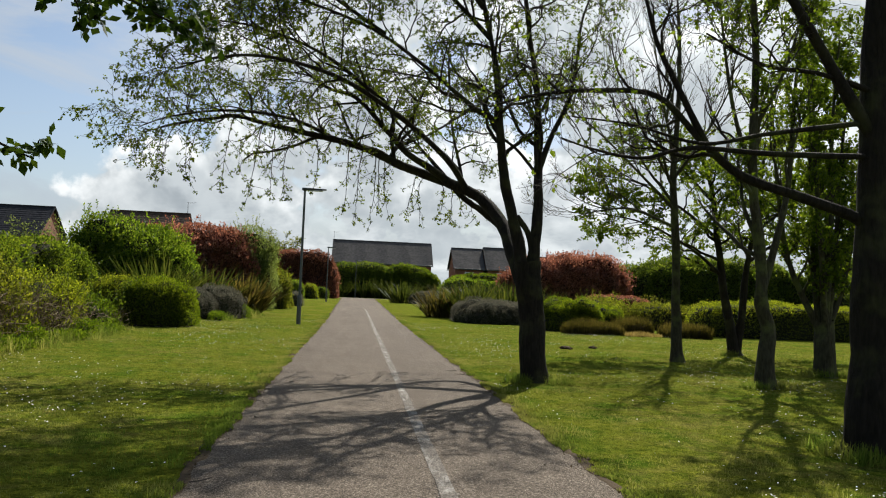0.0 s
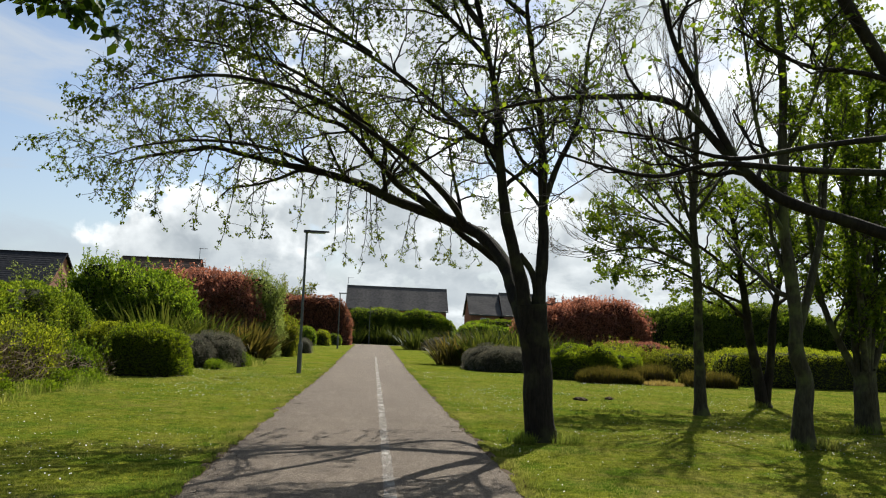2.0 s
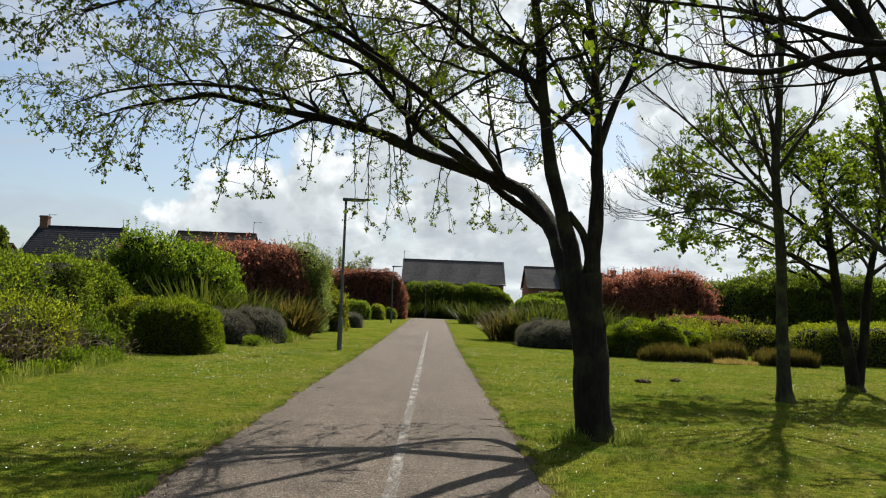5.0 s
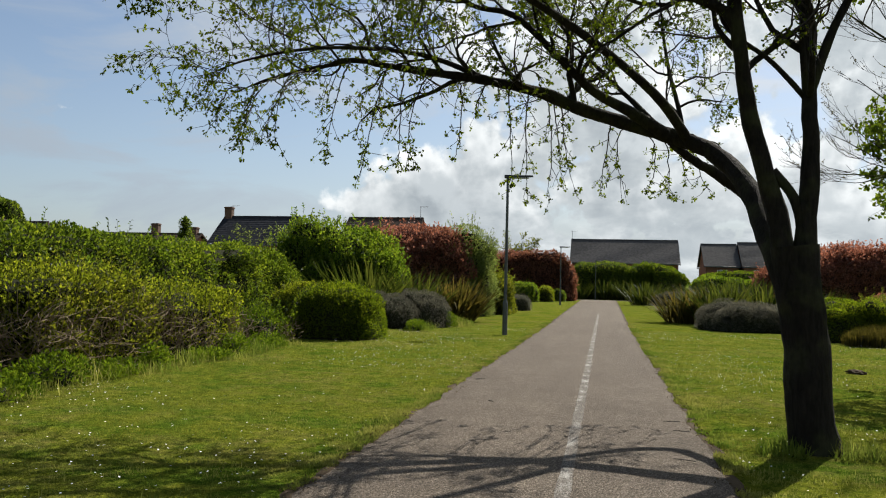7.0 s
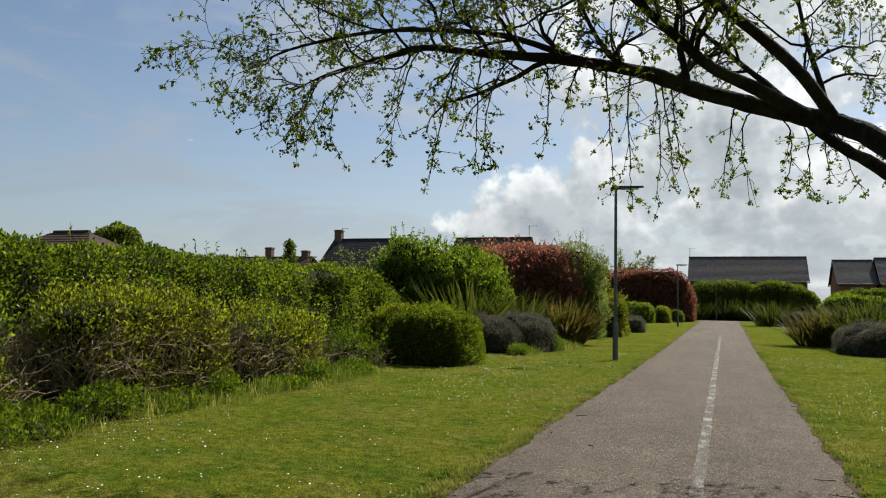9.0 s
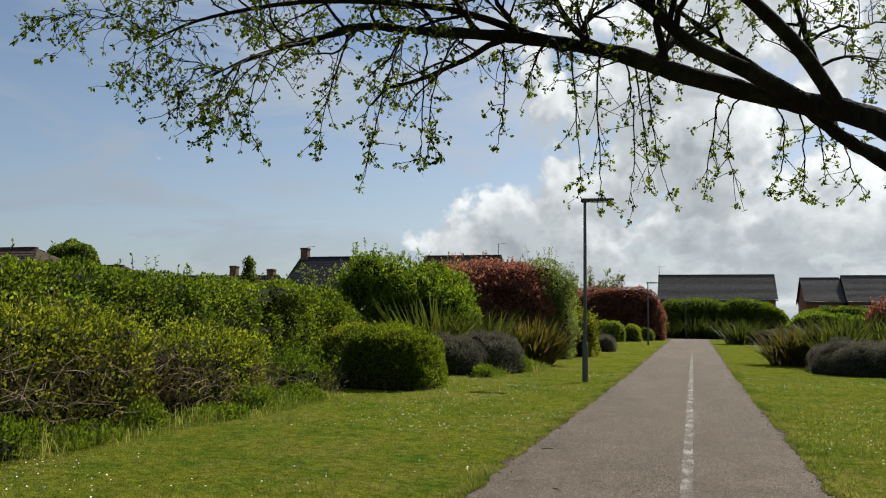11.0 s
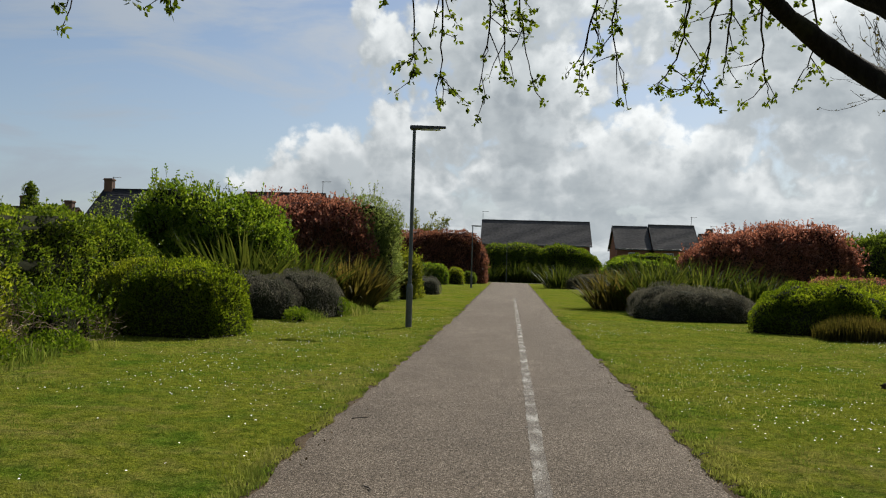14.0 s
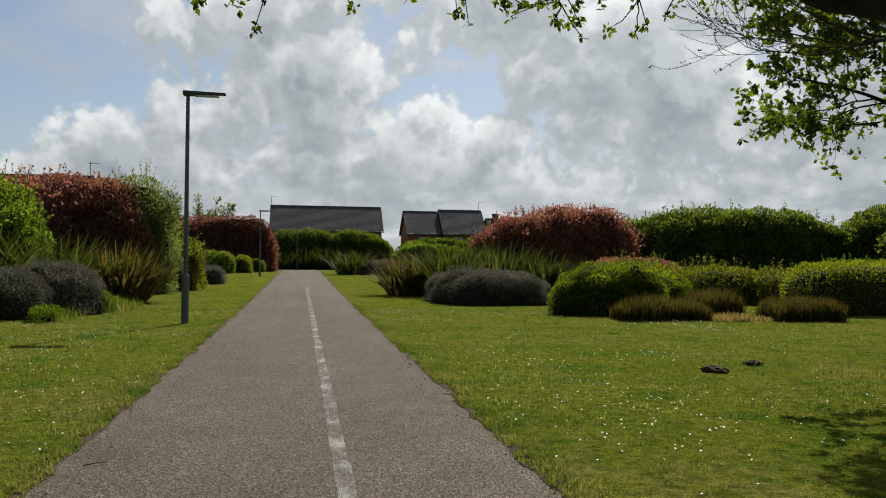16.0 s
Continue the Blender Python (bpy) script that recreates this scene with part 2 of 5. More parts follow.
def roof_tiles(name, a, b):
    m, k = material(name)
    place = k.add("ShaderNodeTexCoord").outputs["Object"]
    finish(k, k.ramp(k.noise(place, 3.0, 5.0), [(0.3, a), (0.7, b)]), 0.85, k.noise(place, 20.0), 0.02, 0.5, spec=0.03)
    return m


MAT = dict(
    lawn=lawn_ground(), tarmac=tarmac(), line=worn_paint(),
    soil=plain_material("verge_soil", (0.026, 0.018, 0.010), (0.085, 0.060, 0.034), 30.0, 0.95, 0.02, spec=0.1),
    grass=grass_material(),
    weed=leaf_material("weed_leaves", (0.035, 0.070, 0.006), (0.085, 0.138, 0.012), (0.17, 0.22, 0.025), 0.45, 0.08),
    daisy=plain_material("daisy_petals", (0.75, 0.74, 0.70), (0.85, 0.84, 0.80), 20.0),
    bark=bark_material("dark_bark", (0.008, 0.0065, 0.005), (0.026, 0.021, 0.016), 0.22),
    bark_green=bark_material("mossy_bark", (0.020, 0.019, 0.011), (0.066, 0.060, 0.036), 0.7),
    twig=plain_material("twig_bark", (0.016, 0.012, 0.009), (0.045, 0.035, 0.025), 40.0, 0.9),
    drytwig=plain_material("dry_twigs", (0.10, 0.070, 0.043), (0.26, 0.19, 0.12), 30.0, 0.9),
    # dark colours for plant cores: the shade between leaves is painted in
    shade=plain_material("shade_core", (0.012, 0.014, 0.007), (0.030, 0.032, 0.016), 14.0, 0.95, 0.02, spec=0.05),
    shade_red=plain_material("red_shade_core", (0.020, 0.010, 0.008), (0.05, 0.022, 0.017), 14.0, 0.95, 0.02, spec=0.05),
    shade_brown=plain_material("brown_shade_core", (0.035, 0.026, 0.016), (0.09, 0.07, 0.045), 14.0, 0.95, 0.02, spec=0.05),
    spring=leaf_material("young_leaves", (0.036, 0.058, 0.007), (0.078, 0.115, 0.011), (0.155, 0.195, 0.025), 0.42, 0.06),
    full=leaf_material("tree_leaves", (0.034, 0.062, 0.007), (0.072, 0.115, 0.012), (0.140, 0.185, 0.022), 0.52, 0.08, tint=(2.0, 1.85, 0.9)),
    lime=leaf_material("broad_leaves", (0.018, 0.040, 0.006), (0.045, 0.085, 0.010), (0.10, 0.15, 0.02), 0.18, 0.3),
    litter=leaf_material("dead_leaves", (0.045, 0.032, 0.020), (0.095, 0.068, 0.042), (0.17, 0.125, 0.075), 0.1, 0.05),
    bud=leaf_material("brown_buds", (0.05, 0.04, 0.02), (0.08, 0.07, 0.03), (0.12, 0.11, 0.04), 0.3, 0.05),
    privet=leaf_material("hedge_leaves", (0.020, 0.040, 0.004), (0.072, 0.115, 0.012), (0.185, 0.23, 0.026), 0.52, 0.20, 0.4, tint=(2.0, 1.85, 0.95)),
    box=leaf_material("clipped_leaves", (0.022, 0.040, 0.004), (0.068, 0.100, 0.009), (0.150, 0.180, 0.018), 0.56, 0.10, tint=(2.5, 2.35, 1.0)),
    gold=leaf_material("golden_leaves", (0.050, 0.068, 0.007), (0.128, 0.150, 0.014), (0.235, 0.25, 0.026), 0.55, 0.10, tint=(2.0, 2.0, 1.0)),
    bright=leaf_material("fresh_leaves", (0.028, 0.060, 0.006), (0.088, 0.144, 0.014), (0.195, 0.25, 0.032), 0.55, 0.2, tint=(2.1, 1.95, 1.0)),
    laurel=leaf_material("dark_leaves", (0.022, 0.042, 0.007), (0.074, 0.112, 0.018), (0.18, 0.225, 0.038), 0.50, 0.2, tint=(2.1, 1.95, 1.0)),
    red=leaf_material("red_leaves", (0.072, 0.034, 0.025), (0.225, 0.100, 0.070), (0.44, 0.235, 0.18), 0.45, 0.25, tint=(1.85, 1.5, 1.2)),
    redgreen=leaf_material("bronze_leaves", (0.046, 0.030, 0.017), (0.155, 0.072, 0.050), (0.32, 0.16, 0.12), 0.45, 0.2, tint=(1.8, 1.45, 1.1)),
    heather=leaf_material("grey_foliage", (0.031, 0.031, 0.026), (0.086, 0.083, 0.071), (0.185, 0.178, 0.155), 0.40, 0.06, tint=(1.75, 1.7, 1.4)),
    willow=leaf_material("silver_leaves", (0.050, 0.074, 0.022), (0.130, 0.168, 0.052), (0.26, 0.295, 0.12), 0.50, 0.12, tint=(1.9, 1.85, 1.1)),
    sword=leaf_material("sword_leaves", (0.018, 0.029, 0.007), (0.054, 0.073, 0.015), (0.152, 0.158, 0.040), 0.32, 0.04, 0.6, 0.5, (1.5, 1.45, 0.8)),
    bronze=leaf_material("bronze_sword_leaves", (0.034, 0.034, 0.011), (0.094, 0.084, 0.024), (0.20, 0.152, 0.052), 0.32, 0.04, 0.6, 0.5, (1.5, 1.35, 0.8)),
    straw=leaf_material("straw_blades", (0.13, 0.10, 0.045), (0.24, 0.185, 0.085), (0.36, 0.29, 0.15), 0.40, 0.06),
    brush=leaf_material("brown_grass", (0.026, 0.028, 0.008), (0.072, 0.064, 0.020), (0.155, 0.122, 0.045), 0.35, 0.04),
    olive=leaf_material("olive_leaves", (0.036, 0.052, 0.007), (0.110, 0.130, 0.017), (0.25, 0.255, 0.042), 0.50, 0.12, tint=(1.9, 1.8, 0.9)),
    steel=plain_material("painted_steel", (0.055, 0.062, 0.058), (0.12, 0.128, 0.12), 12.0, 0.5, 0.002, 0.4),
    lamp_top=plain_material("lamp_housing", (0.030, 0.032, 0.035), (0.07, 0.072, 0.075), 12.0, 0.45, 0.002, 0.3),
    lens=plain_material("lamp_lens", (0.42, 0.43, 0.42), (0.5, 0.5, 0.48), 12.0, 0.2, 0.001),
    slate=roof_tiles("grey_roof_tiles", (0.060, 0.057, 0.056), (0.105, 0.100, 0.097)),
    dark_slate=roof_tiles("dark_roof_tiles", (0.018, 0.019, 0.023), (0.040, 0.042, 0.048)),
    brown_tile=roof_tiles("brown_roof_tiles", (0.045, 0.034, 0.028), (0.082, 0.060, 0.048)),
    brick=plain_material("orange_brick", (0.15, 0.062, 0.034), (0.27, 0.125, 0.068), 6.0, 0.9, 0.01),
    chimney=plain_material("sooty_brick", (0.075, 0.042, 0.030), (0.15, 0.085, 0.06), 6.0, 0.9, 0.01),
    render=plain_material("cream_render", (0.50, 0.46, 0.38), (0.62, 0.58, 0.50), 4.0, 0.9, 0.004),
    white=plain_material("white_board", (0.65, 0.65, 0.63), (0.78, 0.78, 0.76), 8.0, 0.5, 0.002),
    glass=plain_material("window_glass", (0.02, 0.025, 0.03), (0.04, 0.05, 0.06), 2.0, 0.08, 0.0005),
)


# ---- mesh building ----
def mesh_of(name, v, f, mat, smooth=False):
    """A mesh from an array of places and an array of faces, all with the same number of corners."""
    v, f = np.asarray(v, np.float32), np.asarray(f, np.int32)
    me = bpy.data.meshes.new(name)
    n, c = f.shape
    me.vertices.add(len(v))
    me.vertices.foreach_set("co", v.ravel())
    me.loops.add(n * c)
    me.loops.foreach_set("vertex_index", f.ravel())
    me.polygons.add(n)
    me.polygons.foreach_set("loop_start", np.arange(0, n * c, c, dtype=np.int32))
    me.polygons.foreach_set("loop_total", np.full(n, c, np.int32))
    me.polygons.foreach_set("use_smooth", np.full(n, smooth))
    me.update(calc_edges=True)
    me.materials.append(mat)
    return me


def part(name, data, mat, parent, label="", kind=""):
    """Links a bmesh or mesh as one object under a thing or under a part."""
    if isinstance(data, bmesh.types.BMesh):
        me = bpy.data.meshes.new(name)
        data.to_mesh(me)
        data.free()
        me.materials.append(mat)
    else:
        me = data
    ob = new(name, me)
    ob.parent = parent
    return tagged(ob, label, kind=kind)


def thing(name, x, y, label, category, group="", kind="", z=0.0, turn=0.0):
    ob = new(name)
    ob.empty_display_size = 0.2
    ob.matrix_basis = pose(x, y, z, 0, 0, turn)
    return tagged(ob, label, category, group, kind)


def box(bm, x0, x1, y0, y1, z0, z1, bevel=0.0):
    r = bmesh.ops.create_cube(bm, size=1.0)["verts"]
    for q in r:
        q.co = Vector(((x0 + x1) / 2 + q.co.x * (x1 - x0), (y0 + y1) / 2 + q.co.y * (y1 - y0), (z0 + z1) / 2 + q.co.z * (z1 - z0)))
    if bevel:
        e = list({e for q in r for e in q.link_edges})
        bmesh.ops.bevel(bm, geom=e, offset=bevel, segments=2, affect="EDGES", profile=0.6)
    return bm


def hash01(i, j, k, seed):
    h = (i * 374761393 + j * 668265263 + k * 2147483647 + seed * 974634777) & 0xFFFFFFFF
    h = ((h ^ (h >> 13)) * 1274126177) & 0xFFFFFFFF
    h = ((h ^ (h >> 16)) * 2246822519) & 0xFFFFFFFF
    return ((h ^ (h >> 15)) & 0xFFFFFF) / float(0xFFFFFF)


def vnoise(p, seed=0):
    """Smooth noise from 0 to 1 at many places at once."""
    i = np.floor(p).astype(np.int64)
    f = p - i
    f = f * f * (3 - 2 * f)
    out = 0.0
    for a in (0, 1):
        for b in (0, 1):
            for c in (0, 1):
                wgt = (f[:, 0] if a else 1 - f[:, 0]) * (f[:, 1] if b else 1 - f[:, 1]) * (f[:, 2] if c else 1 - f[:, 2])
                out = out + wgt * hash01(i[:, 0] + a, i[:, 1] + b, i[:, 2] + c, seed)
    return out


def fbm(p, seed=0, octaves=3):
    s, amp, tot = 0.0, 1.0, 0.0
    for o in range(octaves):
        s, tot = s + amp * vnoise(p * 2.03 ** o, seed + o), tot + amp
        amp *= 0.5
    return s / tot


def unit(a):
    return a / np.maximum(np.linalg.norm(a, axis=1, keepdims=True), 1e-9)


def leaf_mesh(name, at, out, size, mat, rng, spread=0.8, rise=0.25, slim=0.55, roll=0.55):
    """Small folded leaves, one at each place, growing more or less outwards."""
    n = len(at)
    d = unit(out * 0.45 + rng.normal(size=(n, 3)) * spread + np.array([0, 0, rise]))
    s = unit(np.cross(d, out + rng.normal(size=(n, 3)) * roll))
    up_ = np.cross(d, s)
    ln = (size * rng.uniform(0.65, 1.3, n))[:, None]
    mid = at + d * ln * 0.5 - up_ * ln * 0.10
    v = np.stack([at, mid + s * ln * slim * 0.5, at + d * ln - up_ * ln * 0.12, mid - s * ln * slim * 0.5], 1).reshape(-1, 3)
    return mesh_of(name, v, np.arange(4 * n).reshape(-1, 4), mat)


def blade_mesh(name, at, heading, length, width, mat, rng, steps=4, lean=0.4, droop=0.6, fold=0.0):
    """Long narrow blades that rise from each place and arch over along a heading."""
    n = len(at)
    h = np.stack([np.cos(heading), np.sin(heading), np.zeros(n)], 1)
    side = np.stack([-np.sin(heading), np.cos(heading), np.zeros(n)], 1)
    ang = np.clip(lean, 0, 1.5)
    p, rows = at.copy(), []
    for i in range(steps + 1):
        u = i / steps
        wd = (width * (1 - u ** 2.2) * (0.75 + 0.5 * min(u * 3, 1) * 0.5))[:, None]
        rows.append(np.stack([p - side * wd / 2, p + side * wd / 2], 1))
        a = ang + droop * u ** 1.5
        p = p + (h * np.sin(a)[:, None] + np.array([0, 0, 1.0]) * np.cos(a)[:, None]) * (length / steps)[:, None]
    v = np.stack(rows, 1).reshape(n, -1, 3)
    k = v.shape[1]
    face = np.array([[2 * i, 2 * i + 1, 2 * i + 3, 2 * i + 2] for i in range(steps)])
    f = (face[None] + (np.arange(n) * k)[:, None, None]).reshape(-1, 4)
    return mesh_of(name, v.reshape(-1, 3), f, mat)


def tube(pts, rad, sides):
    """A bent tapering tube along points: places and faces."""
    p = np.asarray(pts, float)
    r = np.asarray(rad, float)
    t = unit(np.gradient(p, axis=0))
    a = np.cross(t, (0.31, 0.23, 0.92) if abs(t[0, 2]) < 0.8 else (1.0, 0.2, 0.0))
    a = unit(a)
    b = np.cross(t, a)
    ang = np.arange(sides) * 2 * np.pi / sides
    v = p[:, None] + r[:, None, None] * (np.cos(ang)[None, :, None] * a[:, None] + np.sin(ang)[None, :, None] * b[:, None])
    i = np.arange(len(p) - 1)[:, None] * sides
    j = np.arange(sides)[None]
    k = (j + 1) % sides
    f = np.stack([i + j, i + k, i + sides + k, i + sides + j], -1).reshape(-1, 4)
    return v.reshape(-1, 3), f


def joined(tubes):
    vs, fs, at = [], [], 0
    for v, f in tubes:
        vs.append(v)
        fs.append(f + at)
        at += len(v)
    return np.concatenate(vs), np.concatenate(fs)


def smooth_line(pts, per=4):
    """A Catmull-Rom curve through a few points."""
    p = np.asarray(pts, float)
    q = np.vstack([2 * p[0] - p[1], p, 2 * p[-1] - p[-2]])
    out = []
    for i in range(1, len(q) - 2):
        for u in np.arange(per) / per:
            a, b, c, d = q[i - 1], q[i], q[i + 1], q[i + 2]
            out.append(0.5 * (2 * b + (c - a) * u + (2 * a - 5 * b + 4 * c - d) * u * u + (3 * b - a - 3 * c + d) * u ** 3))
    out.append(p[-1])
    return np.array(out)


# ---- plants ----
def lump(q, half, power, low=True):
    """From places on a cube of side 2 to a rounded box, and its outward normals."""
    g = q.copy()
    g[:, 2] = np.maximum(g[:, 2] * 0.5 + 0.5, 0.0) if low else g[:, 2]
    r = np.sum(np.abs(g) ** power, 1) ** (-1 / power)
    r = np.minimum(r, 1 / np.maximum(np.abs(g).max(1), 1e-3))
    u = g * r[:, None]
    nrm = unit(np.sign(u) * np.abs(u) ** (power - 1) / (half * np.array([1, 1, 2.0 if low else 1.0])))
    u = u * half
    if low:
        u[:, 2] = u[:, 2] * 2 - half[2]
    return u, nrm


def cube_samples(half, n, rng):
    a, b, c = half
    area = np.array([b * c, b * c, a * c, a * c, a * b])
    face = rng.choice(5, n, p=area / area.sum())
    s, t = rng.uniform(-1, 1, n), rng.uniform(-1, 1, n)
    q = np.empty((n, 3))
    q[:, 0] = np.where(face == 0, 1, np.where(face == 1, -1, s))
    q[:, 1] = np.where(face < 2, s, np.where(face == 2, 1, np.where(face == 3, -1, t)))
    q[:, 2] = np.where(face < 4, t, 1)
    return q, 4 * (2 * (b * c + a * c) + a * b)


def foliage(parent, sx, sy, h, mat, seed, power=3.0, leaf=0.06, dens=260, amp=0.15, grain=1.2, spread=0.75, rise=0.8, slim=0.55,
            core="shade", depth=0.10, base=0.0, name="foliage", shoots=0, shoot_len=0.3, centre=(0, 0), clump=None, pitch=None):
    """A leafy mass over a rough inner body, coloured dark for the shade between leaves, standing on its base, with
    straggling shoots on top.
    """
    rng = np.random.default_rng(seed)
    clump = leaf * 2.6 if clump is None else clump
    pitch = 0.30 / leaf if pitch is None else pitch
    half = np.array([sx / 2, sy / 2, (h - base) / 2])
    shift = np.array([centre[0], centre[1], base + half[2]])
    off = np.array([seed * 3.7, seed * 1.3, 0])
    _, area = cube_samples(half, 1, rng)
    n = int(area * dens * 1.35)
    q, _ = cube_samples(half, n, rng)
    low = base < 0.3
    p, nrm = lump(q, half, power, low)
    p = p + nrm * (amp * 2 * (fbm((p + off) * grain, seed) - 0.55) + clump * (vnoise((p + off) * pitch, seed + 9) - 0.6))[:, None]
    p = p - nrm * (depth * rng.uniform(0, 1, n) ** 1.6)[:, None] + shift
    keep = p[:, 2] > 0.02
    part(name, leaf_mesh(name, p[keep], nrm[keep], leaf, mat, rng, spread, rise, slim), mat, parent, kind="stuff")
    # solid core whose dark colour stands in for shade behind the leaves
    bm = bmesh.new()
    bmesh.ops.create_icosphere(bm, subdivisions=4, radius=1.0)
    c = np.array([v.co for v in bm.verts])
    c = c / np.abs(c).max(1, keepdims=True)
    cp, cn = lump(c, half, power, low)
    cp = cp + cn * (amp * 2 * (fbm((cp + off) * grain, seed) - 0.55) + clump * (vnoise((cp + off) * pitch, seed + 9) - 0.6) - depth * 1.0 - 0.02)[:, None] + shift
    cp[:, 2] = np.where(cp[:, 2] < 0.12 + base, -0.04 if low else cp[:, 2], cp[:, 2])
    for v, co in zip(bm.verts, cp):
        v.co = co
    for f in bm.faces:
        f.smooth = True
    part("shade_core", bm, MAT[core], parent)
    if shoots:
        q, _ = cube_samples(half, shoots * 3, rng)
        q = q[q[:, 2] > 0.2][:shoots]
        p, nrm = lump(q, half, power, low)
        p = p + shift
        tubes, at, out = [], [], []
        for a, b in zip(p, nrm):
            d = unit((b + np.array([0, 0, 1.2]) + rng.normal(size=3) * 0.35)[None])[0]
            ln = shoot_len * rng.uniform(0.4, 1.2)
            end = a + d * ln
            tubes.append(tube([a - d * 0.1, (a + end) / 2 + rng.normal(size=3) * ln * 0.05, end], [0.006, 0.005, 0.003], 3))
            for u in np.linspace(0.1, 1, 8):
                at.append(a + d * ln * u)
                out.append(d * 0.6 + rng.normal(size=3) * 0.6)
        v, f = joined(tubes)
        part("shoot", mesh_of("shoot", v, f, MAT["twig"]), MAT["twig"], parent, kind="stuff")
        part("shoot_foliage", leaf_mesh("shoot_foliage", np.array(at), np.array(out), leaf * 1.05, mat, rng, 0.5, 0.2, slim), mat, parent, kind="stuff")


def shrub(name, label, x, y, sx, sy, h, mat, seed, turn=0.0, group="", category="shrub", lumps=0, **more):
    ob = thing(name, x, y, label, category, group, turn=turn)
    k = 0.86 if lumps else 1.0
    foliage(ob, sx * k, sy * k, h * (0.94 if lumps else 1.0), MAT[mat], seed, **more)
    r = random.Random(seed)
    bare = {**more, "shoots": more.get("shoots", 0) // 3}
    for i in range(lumps):
        s = r.uniform(0.42, 0.62)
        foliage(ob, sx * s, sy * s, h * r.uniform(0.66, 1.04), MAT[mat], seed * 7 + i, centre=(r.uniform(-1, 1) * sx * (1 - s) * 0.52, r.uniform(-1, 1) * sy * (1 - s) * 0.52), **bare)
    return ob


def sword_clump(label, x, y, radius, h, n, mat, seed, group="", name="phormium"):
    """Stiff sword-shaped leaves fanning out of one base."""
    ob = thing(name, x, y, label, "phormium", group)
    rng = np.random.default_rng(seed)
    for fan in range(3):
        k = int(n * 0.26)
        a, r = rng.uniform(0, 2 * np.pi, k), radius * 0.55 * np.sqrt(rng.uniform(0, 1, k))
        at = np.stack([np.cos(a) * r, np.sin(a) * r, np.full(k, 0.0)], 1)
        head = a + rng.normal(size=k) * 0.5
        lean = 0.08 + 0.75 * r / (radius * 0.55) * rng.uniform(0.5, 1.2, k)
        ln = h * rng.uniform(0.62, 1.12, k) / np.cos(np.clip(lean * 0.8, 0, 1.1))
        tone = mat
        part("leaf_fan", blade_mesh("leaf_fan", at, head, ln, rng.uniform(0.075, 0.135, k), MAT[tone], rng, 6, lean, 0.1 + 1.5 * rng.uniform(0.0, 1.0, k) ** 2.2), MAT[tone], ob, kind="stuff")
    return ob


def grass_clump(name, label, x, y, sx, sy, h, n, mat, seed, category="grass clump", lean=0.35, width=0.012, group=""):
    ob = thing(name, x, y, label, category, group)
    rng = np.random.default_rng(seed)
    at = np.stack([rng.uniform(-sx / 2, sx / 2, n), rng.uniform(-sy / 2, sy / 2, n), np.zeros(n)], 1)
    edge = np.maximum(np.abs(at[:, 0]) / (sx / 2), np.abs(at[:, 1]) / (sy / 2))
    ln = h * rng.uniform(0.6, 1.1, n) * (1.05 - 0.35 * edge ** 3) * (0.75 + 0.5 * fbm(at * 2.0 + seed, seed))
    part("blade", blade_mesh("blade", at, rng.uniform(0, 2 * np.pi, n), ln, np.full(n, width), MAT[mat], rng, 3, rng.uniform(0, lean, n), rng.uniform(0, 0.7, n)), MAT[mat], ob, kind="stuff")
    return ob


def dry_stems(parent, sx, sy, h, n, mat, seed):
    """A thicket of bare forking canes."""
    rng = np.random.default_rng(seed)
    tubes = []
    for _ in range(n):
        p = np.array([rng.uniform(-sx / 2, sx / 2), rng.uniform(-sy / 2, sy / 2), rng.uniform(0.0, h * 0.55)])
        d = unit(rng.normal(size=(1, 3)) * np.array([0.7, 0.7, 0.4]) + np.array([0, 0, 0.75]))[0]
        pts, ln = [p], rng.uniform(0.3, 0.75) * h * 0.6
        for _ in range(4):
            d = unit((d + rng.normal(size=3) * 0.28 - np.array([0, 0, 0.05]))[None])[0]
            p = p + d * ln / 4
            pts.append(p)
        tubes.append(tube(pts, np.linspace(0.007, 0.003, 5), 3))
    v, f = joined(tubes)
    part("bare_cane", mesh_of("bare_cane", v, f, MAT[mat]), MAT[mat], parent, kind="stuff")


